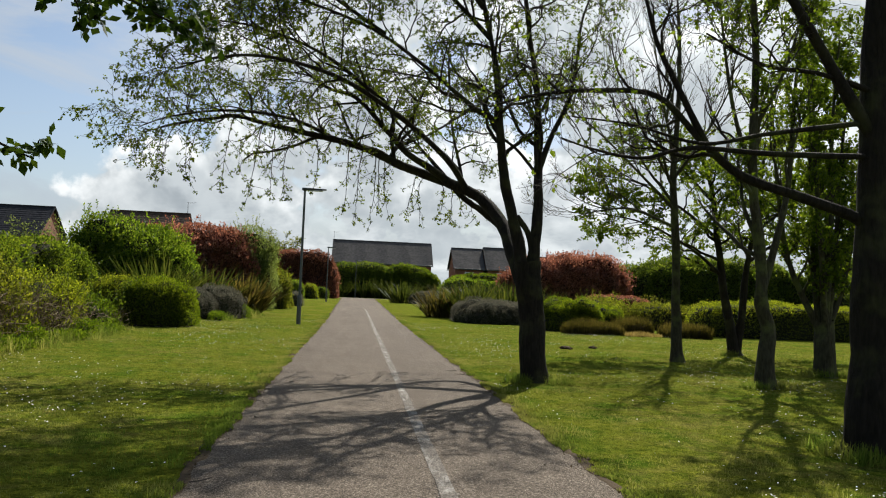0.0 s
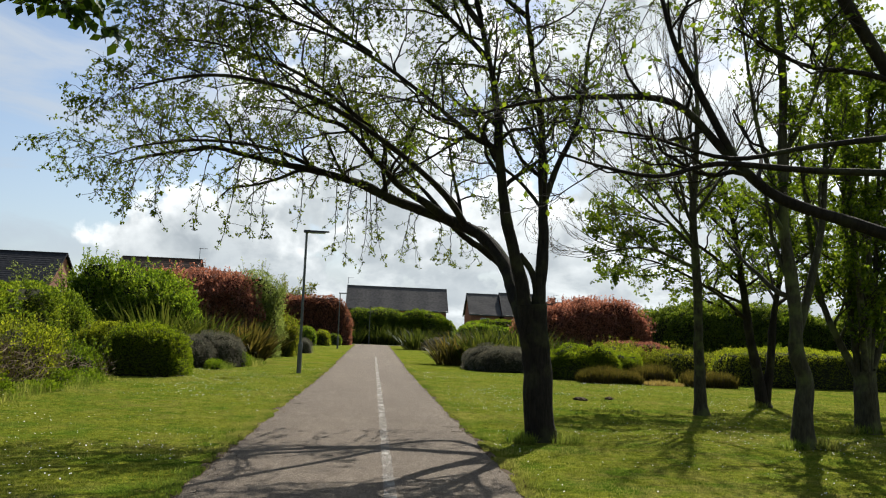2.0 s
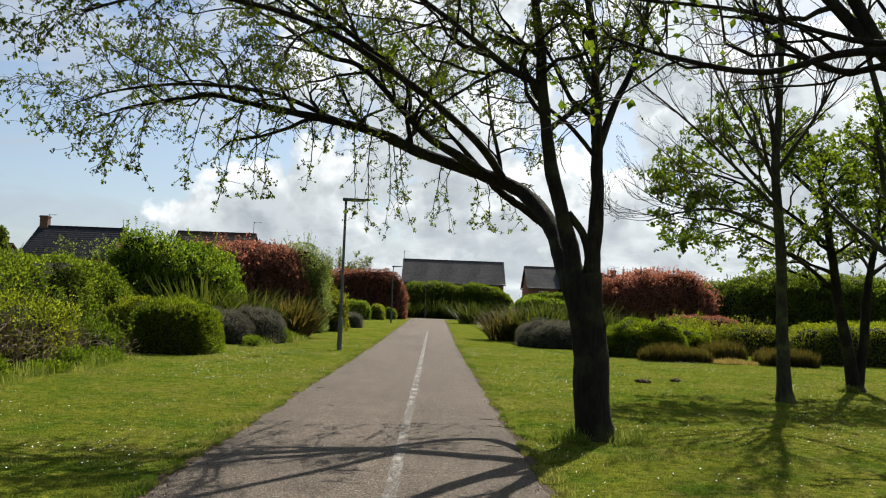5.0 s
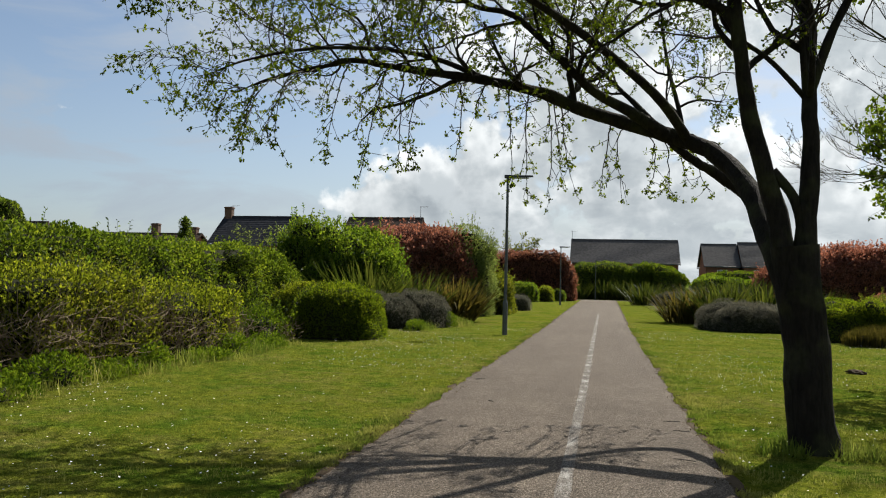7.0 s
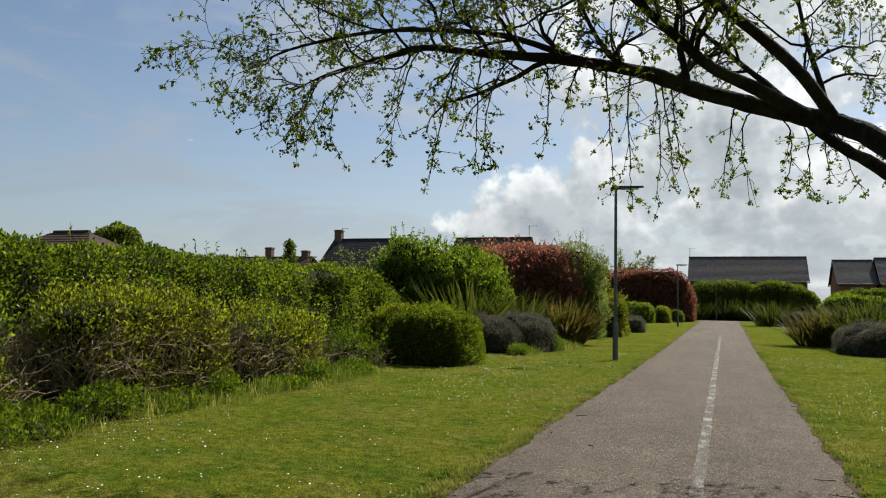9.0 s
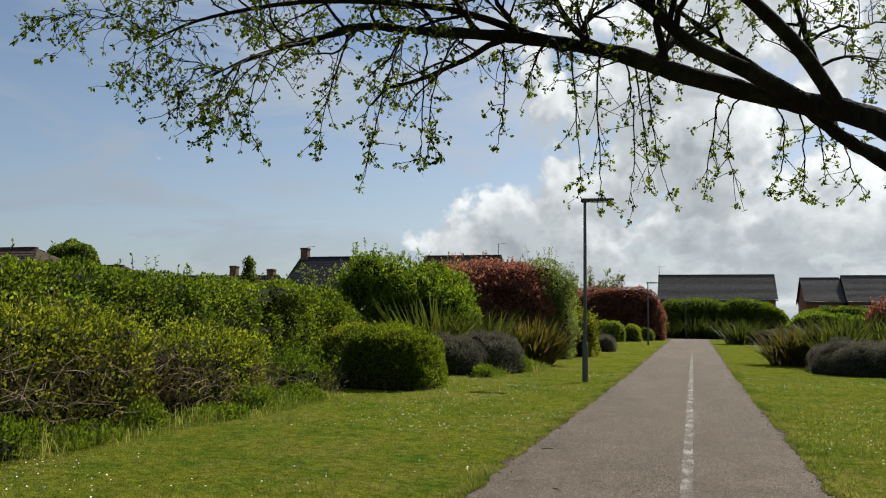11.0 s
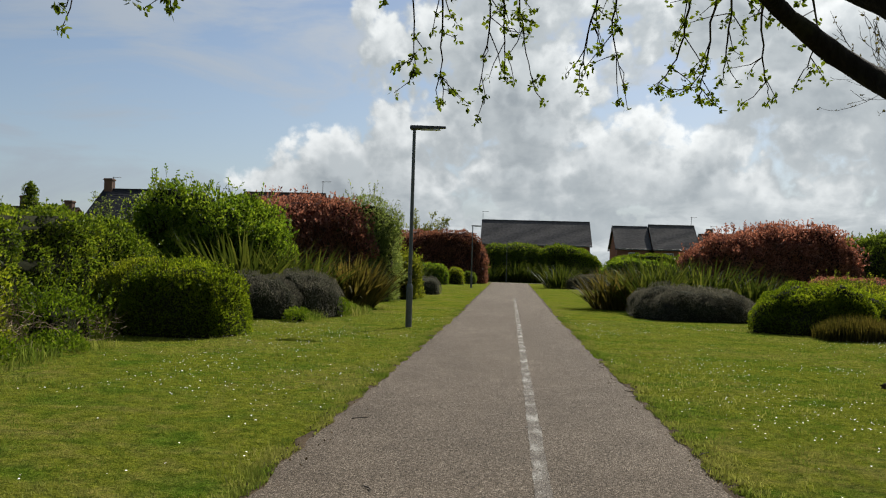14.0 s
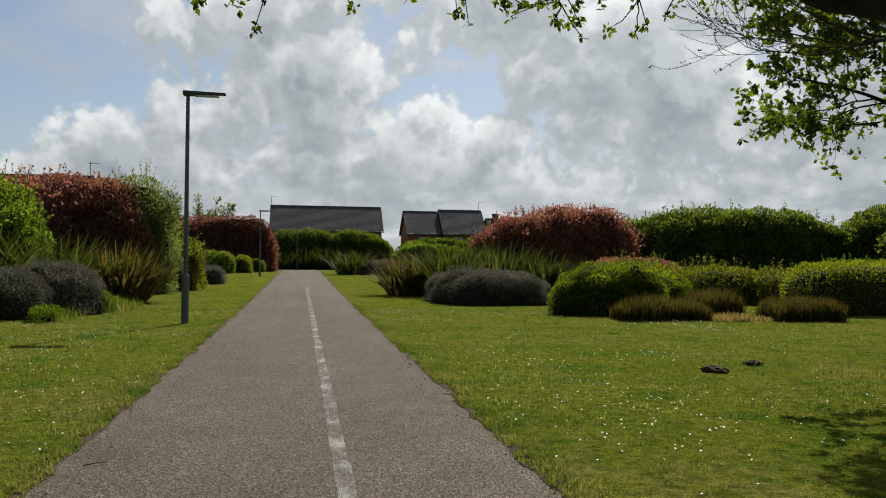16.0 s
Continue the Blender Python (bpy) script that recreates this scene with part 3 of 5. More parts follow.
class Tree:
    """A tree: hand-shaped trunk and limbs, from which finer branches, twigs and leaves grow."""

    def __init__(self, name, label, x, y, seed, bark="bark", leaves="spring", leaf=0.05, tuft=5, kids=(9, 6, 4), lens=(1.6, 0.7, 0.3), up=(0.5, 0.2, -0.2),
                 wander=0.22, angle=(0.5, 1.05), bare=0.35, twig_r=0.35, tuft_skip=0.0, flat=1.0, along=0.35, slim=0.62):
        self.ob = thing(name, x, y, label, "tree")
        self.org = np.array([x, y, 0.0])
        self.rnd, self.rng = random.Random(seed), np.random.default_rng(seed)
        self.bark, self.leaves, self.leaf, self.tuft = bark, leaves, leaf, tuft
        self.kids, self.lens, self.up, self.wander, self.angle, self.bare, self.twig_r = kids, lens, up, wander, angle, bare, twig_r
        self.tuft_skip, self.flat, self.along, self.slim = tuft_skip, flat, along, slim
        self.branches, self.twigs, self.at, self.out = [], [], [], []

    def limb(self, name, pts, r0, r1, sides=9, sprout=True, flare=0.0, lo=None, kids=None, rough=0.08):
        line = smooth_line(np.asarray(pts, float) - self.org, 5)
        u = np.linspace(0, 1, len(line))
        rad = r0 + (r1 - r0) * u ** 0.85
        rad = rad * (1 + rough * (fbm(line * 4.0 + 7, 3, 2) - 0.5) * 2)
        if flare:
            rad = rad + flare * np.exp(-line[:, 2] / 0.16)
        if sides > 6:
            line = line + (fbm(line * 3.0 + 31, 5, 2) - 0.5)[:, None] * r0 * 0.35 * np.array([1, 1, 0])
        v, f = tube(line, rad, sides)
        if sides > 9:
            w3 = unit(v - np.repeat(line, sides, 0))
            v = v + w3 * ((fbm(v * np.array([9.0, 9.0, 2.2]), 8, 3) - 0.5) * r0 * 0.28)[:, None]
        part(name, mesh_of(name, v, f, MAT[self.bark], True), MAT[self.bark], self.ob)
        if sprout:
            self.sprout(line, rad, 0, self.bare if lo is None else lo, kids or self.kids[0])
        return self

    def sprout(self, line, rad, level, lo, count):
        if level >= len(self.kids):
            return
        total = len(line) - 1
        for i in range(count):
            u = lo + (1 - lo) * ((i + self.rnd.random()) / count)
            k = min(int(u * total), total - 1)
            p = line[k] + (line[k + 1] - line[k]) * (u * total - k)
            t = unit((line[k + 1] - line[k])[None])[0]
            self.grow(p, t, self.lens[level] * self.rnd.uniform(0.55, 1.25) * (1.2 - 0.55 * u), min(max(rad[k] * 0.55, 0.004), 0.05 / (level + 1)), level)

    def grow(self, p, t, length, r, level):
        side = unit(np.cross(t, self.rng.normal(size=3))[None])[0]
        a = self.rnd.uniform(*self.angle)
        d = t * math.cos(a) + side * math.sin(a)
        if level == 0 and d[2] < -0.1:
            d[2] *= 0.25
        n = (7, 5, 4, 4)[level]
        pts = [p]
        for _ in range(n):
            d = d + self.rng.normal(size=3) * self.wander + np.array([0, 0, self.up[level] / n * 1.6])
            d[2] *= self.flat
            d = d / np.linalg.norm(d)
            p = p + d * length / n
            pts.append(p)
        line, rad = np.array(pts), np.linspace(r, max(r * self.twig_r, 0.0022), n + 1)
        (self.branches if level == 0 else self.twigs).append(tube(line, rad, 5 if level == 0 else 3))
        last = level == len(self.kids) - 1
        if last or level == len(self.kids) - 2:
            for q, e in ((line[-1], d), *((line[j], d) for j in range(1, n) if self.rnd.random() < self.along)):
                if self.rnd.random() >= self.tuft_skip:
                    for _ in range(self.tuft):
                        self.at.append(q + self.rng.normal(size=3) * self.leaf * 0.25)
                        self.out.append(self.rng.normal(size=3) * 0.9 + e * 0.4)
        if not last:
            self.sprout(line, rad, level + 1, 0.2, self.kids[level + 1])

    def hang(self, pts, count, length, lo=0.2):
        """Slender twigs that hang from a limb, leafing out in small bunches along their length."""
        line = smooth_line(np.asarray(pts, float) - self.org, 5)
        for i in range(count):
            u = lo + (1 - lo) * (i + self.rnd.random()) / count
            p = line[min(int(u * (len(line) - 1)), len(line) - 1)]
            a = self.rnd.uniform(0, 6.283)
            d = np.array([math.cos(a), math.sin(a), 0.15]) * 0.8
            ln, pts2 = length * self.rnd.uniform(0.5, 1.2), [p]
            for j in range(9):
                d = d + np.array([0, 0, -0.20 if j < 6 else 0.12]) + self.rng.normal(size=3) * 0.13
                d = d / np.linalg.norm(d)
                p = p + d * ln / 9
                pts2.append(p)
            self.twigs.append(tube(pts2, np.linspace(0.0085, 0.003, 10), 4))
            for j in range(2, 10):
                q = pts2[j]
                for _ in range(self.rnd.choice((0, 1, 1, 2))):
                    e = unit((self.rng.normal(size=3) + np.array([0, 0, -0.3]))[None])[0]
                    k = self.rnd.uniform(0.05, 0.20)
                    self.twigs.append(tube([q, q + e * k * 0.5 + self.rng.normal(size=3) * 0.01, q + e * k], [0.004, 0.003, 0.002], 3))
                    for _ in range(self.tuft):
                        self.at.append(q + e * k + self.rng.normal(size=3) * self.leaf * 0.3)
                        self.out.append(self.rng.normal(size=3) * 0.9 + e * 0.3)
        return self

    def spray(self, start, tip, side=7, reach=0.34):
        """One long twig from a limb out and down to its tip, forking into short side twigs that end in rosettes of leaves."""
        a, b = np.asarray(start, float) - self.org, np.asarray(tip, float) - self.org
        bow = self.rng.normal(size=3) * 0.06
        line = smooth_line([a, a * 0.62 + b * 0.38 + bow + (0, 0, 0.16), a * 0.25 + b * 0.75 + bow + (0, 0, 0.06), b], 5)
        line = line + self.rng.normal(size=line.shape) * 0.008
        self.twigs.append(tube(line, np.linspace(0.011, 0.003, len(line)), 4))
        total = np.linalg.norm(b - a)
        for i in range(side + 1):
            u = 1.0 if i == side else self.rnd.uniform(0.30, 0.97)
            q = line[int(u * (len(line) - 1))]
            e = unit((self.rng.normal(size=3) * (0.9, 0.9, 0.5) + (b - a) / total * 0.5 + (0, 0, -0.75))[None])[0]
            ln = reach * self.rnd.uniform(0.35, 1.15) * (0.15 if i == side else 1.0)
            k1, k2 = q + e * ln * 0.5 + self.rng.normal(size=3) * 0.02, q + e * ln + np.array([0, 0, 0.06 * ln])
            self.twigs.append(tube([q, k1, k2], [0.005, 0.004, 0.0025], 3))
            for spot, chance in ((k2, 1.0), (k1, 0.6), (q, 0.45)):
                if self.rnd.random() < chance:
                    for _ in range(self.rnd.randint(6, 11)):
                        self.at.append(spot + self.rng.normal(size=3) * 0.014)
                        self.out.append(self.rng.normal(size=3) * 0.9 + e * 0.2)
        return self

    def done(self, drop=-0.15):
        for v, f in self.branches:
            part("branch", mesh_of("branch", v, f, MAT[self.bark], True), MAT[self.bark], self.ob)
        if self.twigs:
            v, f = joined(self.twigs)
            part("twig", mesh_of("twig", v, f, MAT["twig"], True), MAT["twig"], self.ob, kind="stuff")
        if self.at:
            part("crown", leaf_mesh("crown", np.array(self.at), np.array(self.out), self.leaf, MAT[self.leaves], self.rng, 0.4, drop, self.slim), MAT[self.leaves], self.ob, kind="stuff")
        return self.ob


# ---- ground, path ----
PATH_L, PATH_R, PATH_END = -1.30, 1.97, 112.0
xs = np.concatenate([np.linspace(-900, -40, 12), np.linspace(-38, -4, 35), np.linspace(-3.5, 4.5, 33), np.linspace(5, 42, 38), np.linspace(45, 900, 12)])
ys = np.concatenate([np.linspace(-300, -12, 8), np.linspace(-10, 45, 111), np.linspace(47, 130, 43), np.linspace(140, 1500, 12)])
gx, gy = np.meshgrid(xs, ys)
gp = np.stack([gx.ravel(), gy.ravel(), np.zeros(gx.size)], 1)
away = np.clip((np.abs(gp[:, 0] - 0.33) - 1.75) / 3.0, 0, 1)
gp[:, 2] = -0.012 + away * 0.07 * (fbm(gp * 0.45, 4) - 0.5) + np.clip(away * 3, 0, 1) * 0.022 * (fbm(gp * 1.7, 6) - 0.3)
nx = len(xs)
gi = np.arange(len(ys) - 1)[:, None] * nx + np.arange(nx - 1)[None]
gf = np.stack([gi, gi + 1, gi + nx + 1, gi + nx], -1).reshape(-1, 4)
tagged(new("ground", mesh_of("ground", gp, gf, MAT["lawn"], True)), "mown grass lawn with dry patches and daisies", "lawn", kind="structure")


def ground_z(p):
    a = np.clip((np.abs(p[:, 0] - 0.33) - 1.75) / 3.0, 0, 1)
    q = np.stack([p[:, 0], p[:, 1], np.zeros(len(p))], 1)
    return -0.012 + a * 0.07 * (fbm(q * 0.45, 4) - 0.5) + np.clip(a * 3, 0, 1) * 0.022 * (fbm(q * 1.7, 6) - 0.3)


def edge_wobble(y, seed):
    q = np.stack([y * 0.9, np.full(len(y), seed * 5.1), np.zeros(len(y))], 1)
    return (fbm(q, seed, 2) - 0.5) * 0.12 + (fbm(q * 5.0, seed + 3, 2) - 0.5) * 0.10


def strip(name, left, right, y, z, mat, crown=0.0, cols=9, rim=-0.006):
    u = np.linspace(0, 1, cols)
    x = left[:, None] * (1 - u) + right[:, None] * u
    zz = z + crown * (1 - (2 * u - 1) ** 4)[None] + 0 * x
    zz[:, 0], zz[:, -1] = rim, rim
    v = np.stack([x, np.repeat(y[:, None], cols, 1), zz], -1).reshape(-1, 3)
    i = np.arange(len(y) - 1)[:, None] * cols + np.arange(cols - 1)[None]
    return mesh_of(name, v, np.stack([i, i + 1, i + cols + 1, i + cols], -1).reshape(-1, 4), mat, True)


py = np.concatenate([np.arange(-12, 45, 0.12), np.arange(45, PATH_END, 0.6)])
flare_l = -0.55 * np.clip((py - 40) / 70, 0, 1)
flare_r = 0.55 * np.clip((py - 40) / 70, 0, 1)
pl, pr = PATH_L + flare_l + edge_wobble(py, 2), PATH_R + flare_r + edge_wobble(py, 5)
tagged(new("path", strip("path", pl, pr, py, 0.0, MAT["tarmac"], 0.012, 13)), "worn grey tarmac footpath with ragged grassy edges", "path", kind="structure")
for nm, e0, w0, sd in (("verge_west", pl, 0.06, 7), ("verge_east", pr, 0.06, 9)):
    wob = np.abs(edge_wobble(py * 1.7, sd)) * 1.2
    tagged(new(nm, strip(nm, e0 - w0 * 0.3 - wob, e0 + w0, py, -0.002, MAT["soil"], 0.004, 7, -0.012) if nm == "verge_west" else strip(nm, e0 - w0, e0 + w0 * 0.3 + wob, py, -0.002, MAT["soil"], 0.004, 7, -0.012)),
           "strip of bare crumbly soil along the path edge", "verge", kind="structure")
v = np.array([[x, y, 0.004 if 0 < j < 4 else -0.03] for x in np.linspace(-40, 40, 41) for j, y in enumerate((PATH_END - 2.4, PATH_END - 2.3, PATH_END - 1.2, PATH_END - 0.1, PATH_END))])
i = np.arange(40)[:, None] * 5 + np.arange(4)[None]
tagged(new("path_crossing", mesh_of("path_crossing", v, np.stack([i, i + 5, i + 6, i + 1], -1).reshape(-1, 4), MAT["tarmac"], True)), "grey tarmac path crossing at the far end", "path", kind="structure")

# worn centre line, painted in runs with a cross tick at each joint
line_group = "painted centre line"
y0 = -10.45
while y0 < 54:
    yy = np.arange(y0, y0 + 4.05 + 0.01, 0.135)
    half = 0.058 + (edge_wobble(yy * 3, 11)) * 0.14
    xc = 0.645 + edge_wobble(yy * 0.4, 13) * 0.12
    run = mesh_of("line_run", np.stack([np.stack([xc - half, yy, np.full(len(yy), 0.0165)], -1), np.stack([xc + half, yy, np.full(len(yy), 0.0165)], -1)], 1).reshape(-1, 3),
                  np.array([[2 * a, 2 * a + 1, 2 * a + 3, 2 * a + 2] for a in range(len(yy) - 1)]), MAT["line"])
    tagged(new("line_marking", run), "worn white painted centre line on tarmac", "road marking", line_group, "structure")
    bm = box(bmesh.new(), 0.570, 0.720, y0 - 0.04, y0 + 0.03, 0.010, 0.0172)
    me = bpy.data.meshes.new("line_tick")
    bm.to_mesh(me)
    bm.free()
    me.materials.append(MAT["line"])
    tagged(new("line_marking", me), "small white cross tick on the centre line", "road marking", line_group, "structure")
    y0 += 4.05


# ---- grass, daisies, weeds ----
def scatter(n, x0, x1, y0_, y1_, rng, near=0.0):
    x, y = rng.uniform(x0, x1, n), y0_ + (y1_ - y0_) * rng.uniform(0, 1, n) ** (1 + near)
    return np.stack([x, y, np.zeros(n)], 1)


def on_lawn(p, margin=0.0):
    l = np.interp(p[:, 1], py, pl) - margin
    r = np.interp(p[:, 1], py, pr) + margin
    return p[(p[:, 0] < l) | (p[:, 0] > r)]


rng = np.random.default_rng(21)
for nm, count, x0, x1, ya, yb, ln, wd in (("grass_near", 330000, -9, 9.5, 4.0, 19.0, 0.046, 0.0065), ("grass_far", 110000, -8, 15, 19.0, 36.0, 0.055, 0.014)):
    p = on_lawn(scatter(count, x0, x1, ya, yb, rng, 0.25), -0.03)
    thickness = 0.6 * fbm(p * 0.9, 12) + 0.4 * vnoise(p * 5.5, 19)
    p = p[rng.uniform(0, 1, len(p)) < 0.05 + 1.35 * thickness]
    p[:, 2] = ground_z(p) - 0.004
    k = len(p)
    hgt = ln * rng.uniform(0.4, 1.15, k) * (0.5 + 0.7 * fbm(p * 1.3, 15)) * (0.45 + 1.3 * vnoise(p * 5.5, 19) ** 1.6)
    tagged(new(nm, blade_mesh(nm, p, rng.uniform(0, 6.283, k), hgt, np.full(k, wd), MAT["grass"], rng, 2, rng.uniform(0.1, 1.0, k), rng.uniform(0.1, 0.8, k))),
           "short mown grass blades of the lawn", "grass", kind="stuff")
# longer grass hanging over both edges of the path
k = 110000
yy = rng.uniform(3, 40, k)
sidep = rng.uniform(0, 1, k) < 0.5
xx = np.where(sidep, np.interp(yy, py, pl) - rng.gamma(1.6, 0.07, k) + 0.05, np.interp(yy, py, pr) + rng.gamma(1.6, 0.07, k) - 0.05)
p = np.stack([xx, yy, np.full(k, -0.004)], 1)
p = p[fbm(p * 2.6, 18) > 0.42]
k = len(p)
tagged(new("edge_grass", blade_mesh("edge_grass", p, rng.uniform(0, 6.283, k), rng.uniform(0.018, 0.060, k), np.full(k, 0.008), MAT["grass"], rng, 2, rng.uniform(0.1, 1.1, k), rng.uniform(0.1, 0.9, k))),
       "uneven grass growing over the path edge", "grass", kind="stuff")


# dead leaves and crumbs of soil washed against the edges
k = 2600
yy = rng.uniform(4, 34, k)
sidep = rng.uniform(0, 1, k) < 0.45
off = rng.gamma(1.1, 0.075, k) - 0.05
xx = np.where(sidep, np.interp(yy, py, pl) + off, np.interp(yy, py, pr) - off)
p = np.stack([xx, yy, np.full(k, 0.010)], 1)
p = p[fbm(p * 1.1, 44) > 0.44]
p[:, 2] += rng.uniform(0.002, 0.012, len(p))
tagged(new("leaf_litter", leaf_mesh("leaf_litter", p, np.tile((0.0, 0.0, 1.0), (len(p), 1)) + rng.normal(size=(len(p), 3)) * 0.2, 0.022, MAT["litter"], rng, 1.0, -0.35, 0.7, 0.3)),
       "brown leaf litter and soil crumbs along the path edges", "leaf litter", kind="stuff")


def daisies(count, x0, x1, ya, yb, seed):
    r = np.random.default_rng(seed)
    p = on_lawn(scatter(count, x0, x1, ya, yb, r), 0.15)
    p = p[fbm(p * 0.55, 33) + 0.10 * r.normal(size=len(p)) > 0.55]
    p[:, 2] = ground_z(p) + r.uniform(0.035, 0.06, len(p))
    a = np.arange(6) * np.pi / 3
    tilt = r.normal(size=(len(p), 2)) * 0.25
    ring = np.stack([np.cos(a), np.sin(a)], 1) * 0.0085
    v = p[:, None] + np.concatenate([np.repeat(ring[None], len(p), 0), (ring[None] * tilt[:, None]).sum(-1, keepdims=True)], -1)
    return mesh_of("daisies", v.reshape(-1, 3), np.arange(6 * len(p)).reshape(-1, 6), MAT["daisy"])


tagged(new("daisies", daisies(19000, -7, 12, 5, 34, 40)), "small white daisies scattered in the lawn", "flowers", kind="stuff")

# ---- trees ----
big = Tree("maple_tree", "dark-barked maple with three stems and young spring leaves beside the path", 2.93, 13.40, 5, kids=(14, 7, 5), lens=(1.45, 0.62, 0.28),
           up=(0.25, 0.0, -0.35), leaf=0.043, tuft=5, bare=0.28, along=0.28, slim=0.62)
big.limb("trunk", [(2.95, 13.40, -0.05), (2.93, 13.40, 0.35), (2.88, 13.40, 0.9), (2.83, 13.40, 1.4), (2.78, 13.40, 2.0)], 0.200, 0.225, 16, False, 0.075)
LIMB_A = [(2.78, 13.4, 1.45), (2.64, 13.48, 1.85), (2.56, 13.9, 2.29), (2.45, 14.4, 2.78), (2.12, 14.9, 3.22), (1.69, 15.2, 3.45), (1.24, 15.2, 3.59), (0.55, 15, 3.78), (0.16, 15.1, 3.98), (-0.53, 15, 4.14), (-1.06, 14.9, 4.21), (-1.8, 15, 4.36), (-2.44, 15.1, 4.5), (-2.8, 15.1, 4.42), (-3.4, 15, 4.28), (-4, 14.9, 4.05)]
big.limb("limb", LIMB_A, 0.150, 0.014, 10, kids=18, lo=0.45)
LIMB_D = [(2.80, 13.45, 1.6), (2.82, 14.0, 1.98), (2.80, 14.8, 2.42), (2.66, 15.45, 2.72), (2.38, 15.6, 2.98), (2.02, 15.4, 3.16), (1.74, 15.2, 3.34), (1.45, 15.5, 3.75), (1.0, 15.9, 4.3), (0.5, 16.3, 4.9), (-0.1, 16.6, 5.4)]
big.limb("limb", LIMB_D, 0.115, 0.012, 10, kids=5, lo=0.72)
big.limb("limb", [(1.88, 15.3, 3.25), (1.86, 15.6, 3.75), (1.7, 15.9, 4.6), (1.6, 16.2, 5.6)], 0.05, 0.012, 8, kids=8)
LIMB_A2 = [(1.66, 15.18, 3.45), (1.2, 15.0, 3.72), (0.75, 14.9, 3.96), (0.34, 14.8, 4.36), (-0.23, 14.8, 4.91), (-0.78, 14.8, 5.07), (-1.52, 14.8, 5.55), (-2.4, 14.5, 5.85)]
big.limb("limb", LIMB_A2, 0.085, 0.012, 8, kids=17, lo=0.3)
LIMB_A3 = [(1.92, 15.05, 3.34), (1.45, 14.4, 3.80), (0.5, 13.3, 4.3), (-0.5, 12.4, 4.65), (-1.5, 11.9, 4.75), (-2.2, 11.6, 4.60), (-2.7, 11.4, 4.35)]
big.limb("limb", LIMB_A3, 0.065, 0.010, 8, kids=11, lo=0.35)
LIMB_A4 = [(-0.5, 15.0, 4.13), (-1.4, 14.8, 4.45), (-2.4, 14.2, 4.40), (-3.2, 13.7, 4.15), (-3.7, 13.5, 3.9)]
big.limb("limb", LIMB_A4, 0.04, 0.008, 7, kids=10, lo=0.15)
big.hang(LIMB_A, 14, 0.9, 0.45).hang(LIMB_D, 3, 0.8, 0.7).hang(LIMB_A2, 5, 0.9, 0.4).hang(LIMB_A3, 4, 0.7, 0.5)
# long twigs drooping over the path from the lower limbs
DROOP = smooth_line(LIMB_A, 6)
for tx, ty, tz, n in ((-0.15, 16.3, 2.74, 10), (-0.38, 16.4, 2.98, 8), (0.12, 16.2, 2.84, 9), (0.30, 16.6, 3.0, 7), (0.52, 16.2, 2.86, 9), (0.84, 16.3, 2.84, 10), (1.22, 16.4, 2.92, 6), (1.46, 16.6, 2.95, 7),
                      (1.80, 16.6, 2.86, 8), (2.05, 16.9, 3.05, 7), (2.40, 16.8, 2.90, 6), (2.62, 16.9, 3.02, 6), (-1.70, 14.9, 3.02, 10), (-1.35, 14.3, 2.95, 8), (-2.06, 14.4, 2.86, 10), (-2.50, 14.3, 3.02, 9),
                      (-3.00, 14.0, 3.16, 9), (-3.55, 14.2, 3.14, 10), (-3.95, 14.3, 3.42, 8), (-3.30, 13.6, 3.20, 8), (-0.95, 14.8, 3.10, 7), (-2.75, 13.0, 3.05, 8)):
    k = np.argmin(np.linalg.norm((DROOP - (tx, ty, tz + 0.95)) * (1, 0.6, 0.8), axis=1))
    big.spray(DROOP[k], (tx, ty, tz), n)
big.limb("limb", [(2.74, 13.39, 1.6), (2.62, 13.38, 2.20), (2.44, 13.35, 2.86), (2.30, 13.30, 3.46), (2.19, 13.2, 4.06), (2.10, 13.1, 4.9), (1.92, 13.0, 5.7), (1.67, 12.9, 6.6), (1.4, 12.8, 7.6)], 0.125, 0.020, 10, kids=17, lo=0.42)
big.limb("limb", [(2.84, 13.41, 1.5), (2.87, 13.40, 2.00), (2.90, 13.40, 2.5), (2.93, 13.45, 3.16), (2.91, 13.5, 3.85), (2.86, 13.5, 4.9), (2.70, 13.5, 5.8), (2.59, 13.5, 6.7), (2.6, 13.4, 7.8)], 0.130, 0.022, 10, kids=15, lo=0.42)
big.limb("limb", [(2.92, 13.45, 3.55), (3.12, 13.5, 4.14), (3.34, 13.5, 4.62), (3.5, 13.5, 5.2), (3.62, 13.6, 6.2), (3.9, 13.7, 7.0)], 0.060, 0.012, 8, kids=10)
big.limb("limb", [(2.20, 13.2, 4.1), (2.05, 13.18, 4.33), (1.75, 13.1, 4.45), (1.35, 13.0, 4.72), (0.87, 12.9, 5.05), (0.0, 12.6, 5.5), (-1.2, 12.3, 5.8), (-2.3, 12.0, 5.9)], 0.062, 0.012, 8, kids=20, lo=0.2)
big.limb("limb", [(0.2, 12.65, 5.45), (-0.7, 12.9, 6.1), (-1.6, 12.9, 6.6), (-2.5, 12.7, 6.8)], 0.035, 0.010, 7, kids=20, lo=0.1)
big.limb("limb", [(0.1, 12.75, 4.5), (-0.8, 12.7, 5.1), (-1.8, 12.6, 5.4), (-2.6, 12.4, 5.4)], 0.035, 0.010, 7, kids=18, lo=0.1)
big.limb("limb", [(1.95, 13.0, 5.6), (1.2, 13.2, 6.4), (0.3, 13.4, 7.1), (-0.7, 13.4, 7.6)], 0.045, 0.012, 7, kids=20, lo=0.1)
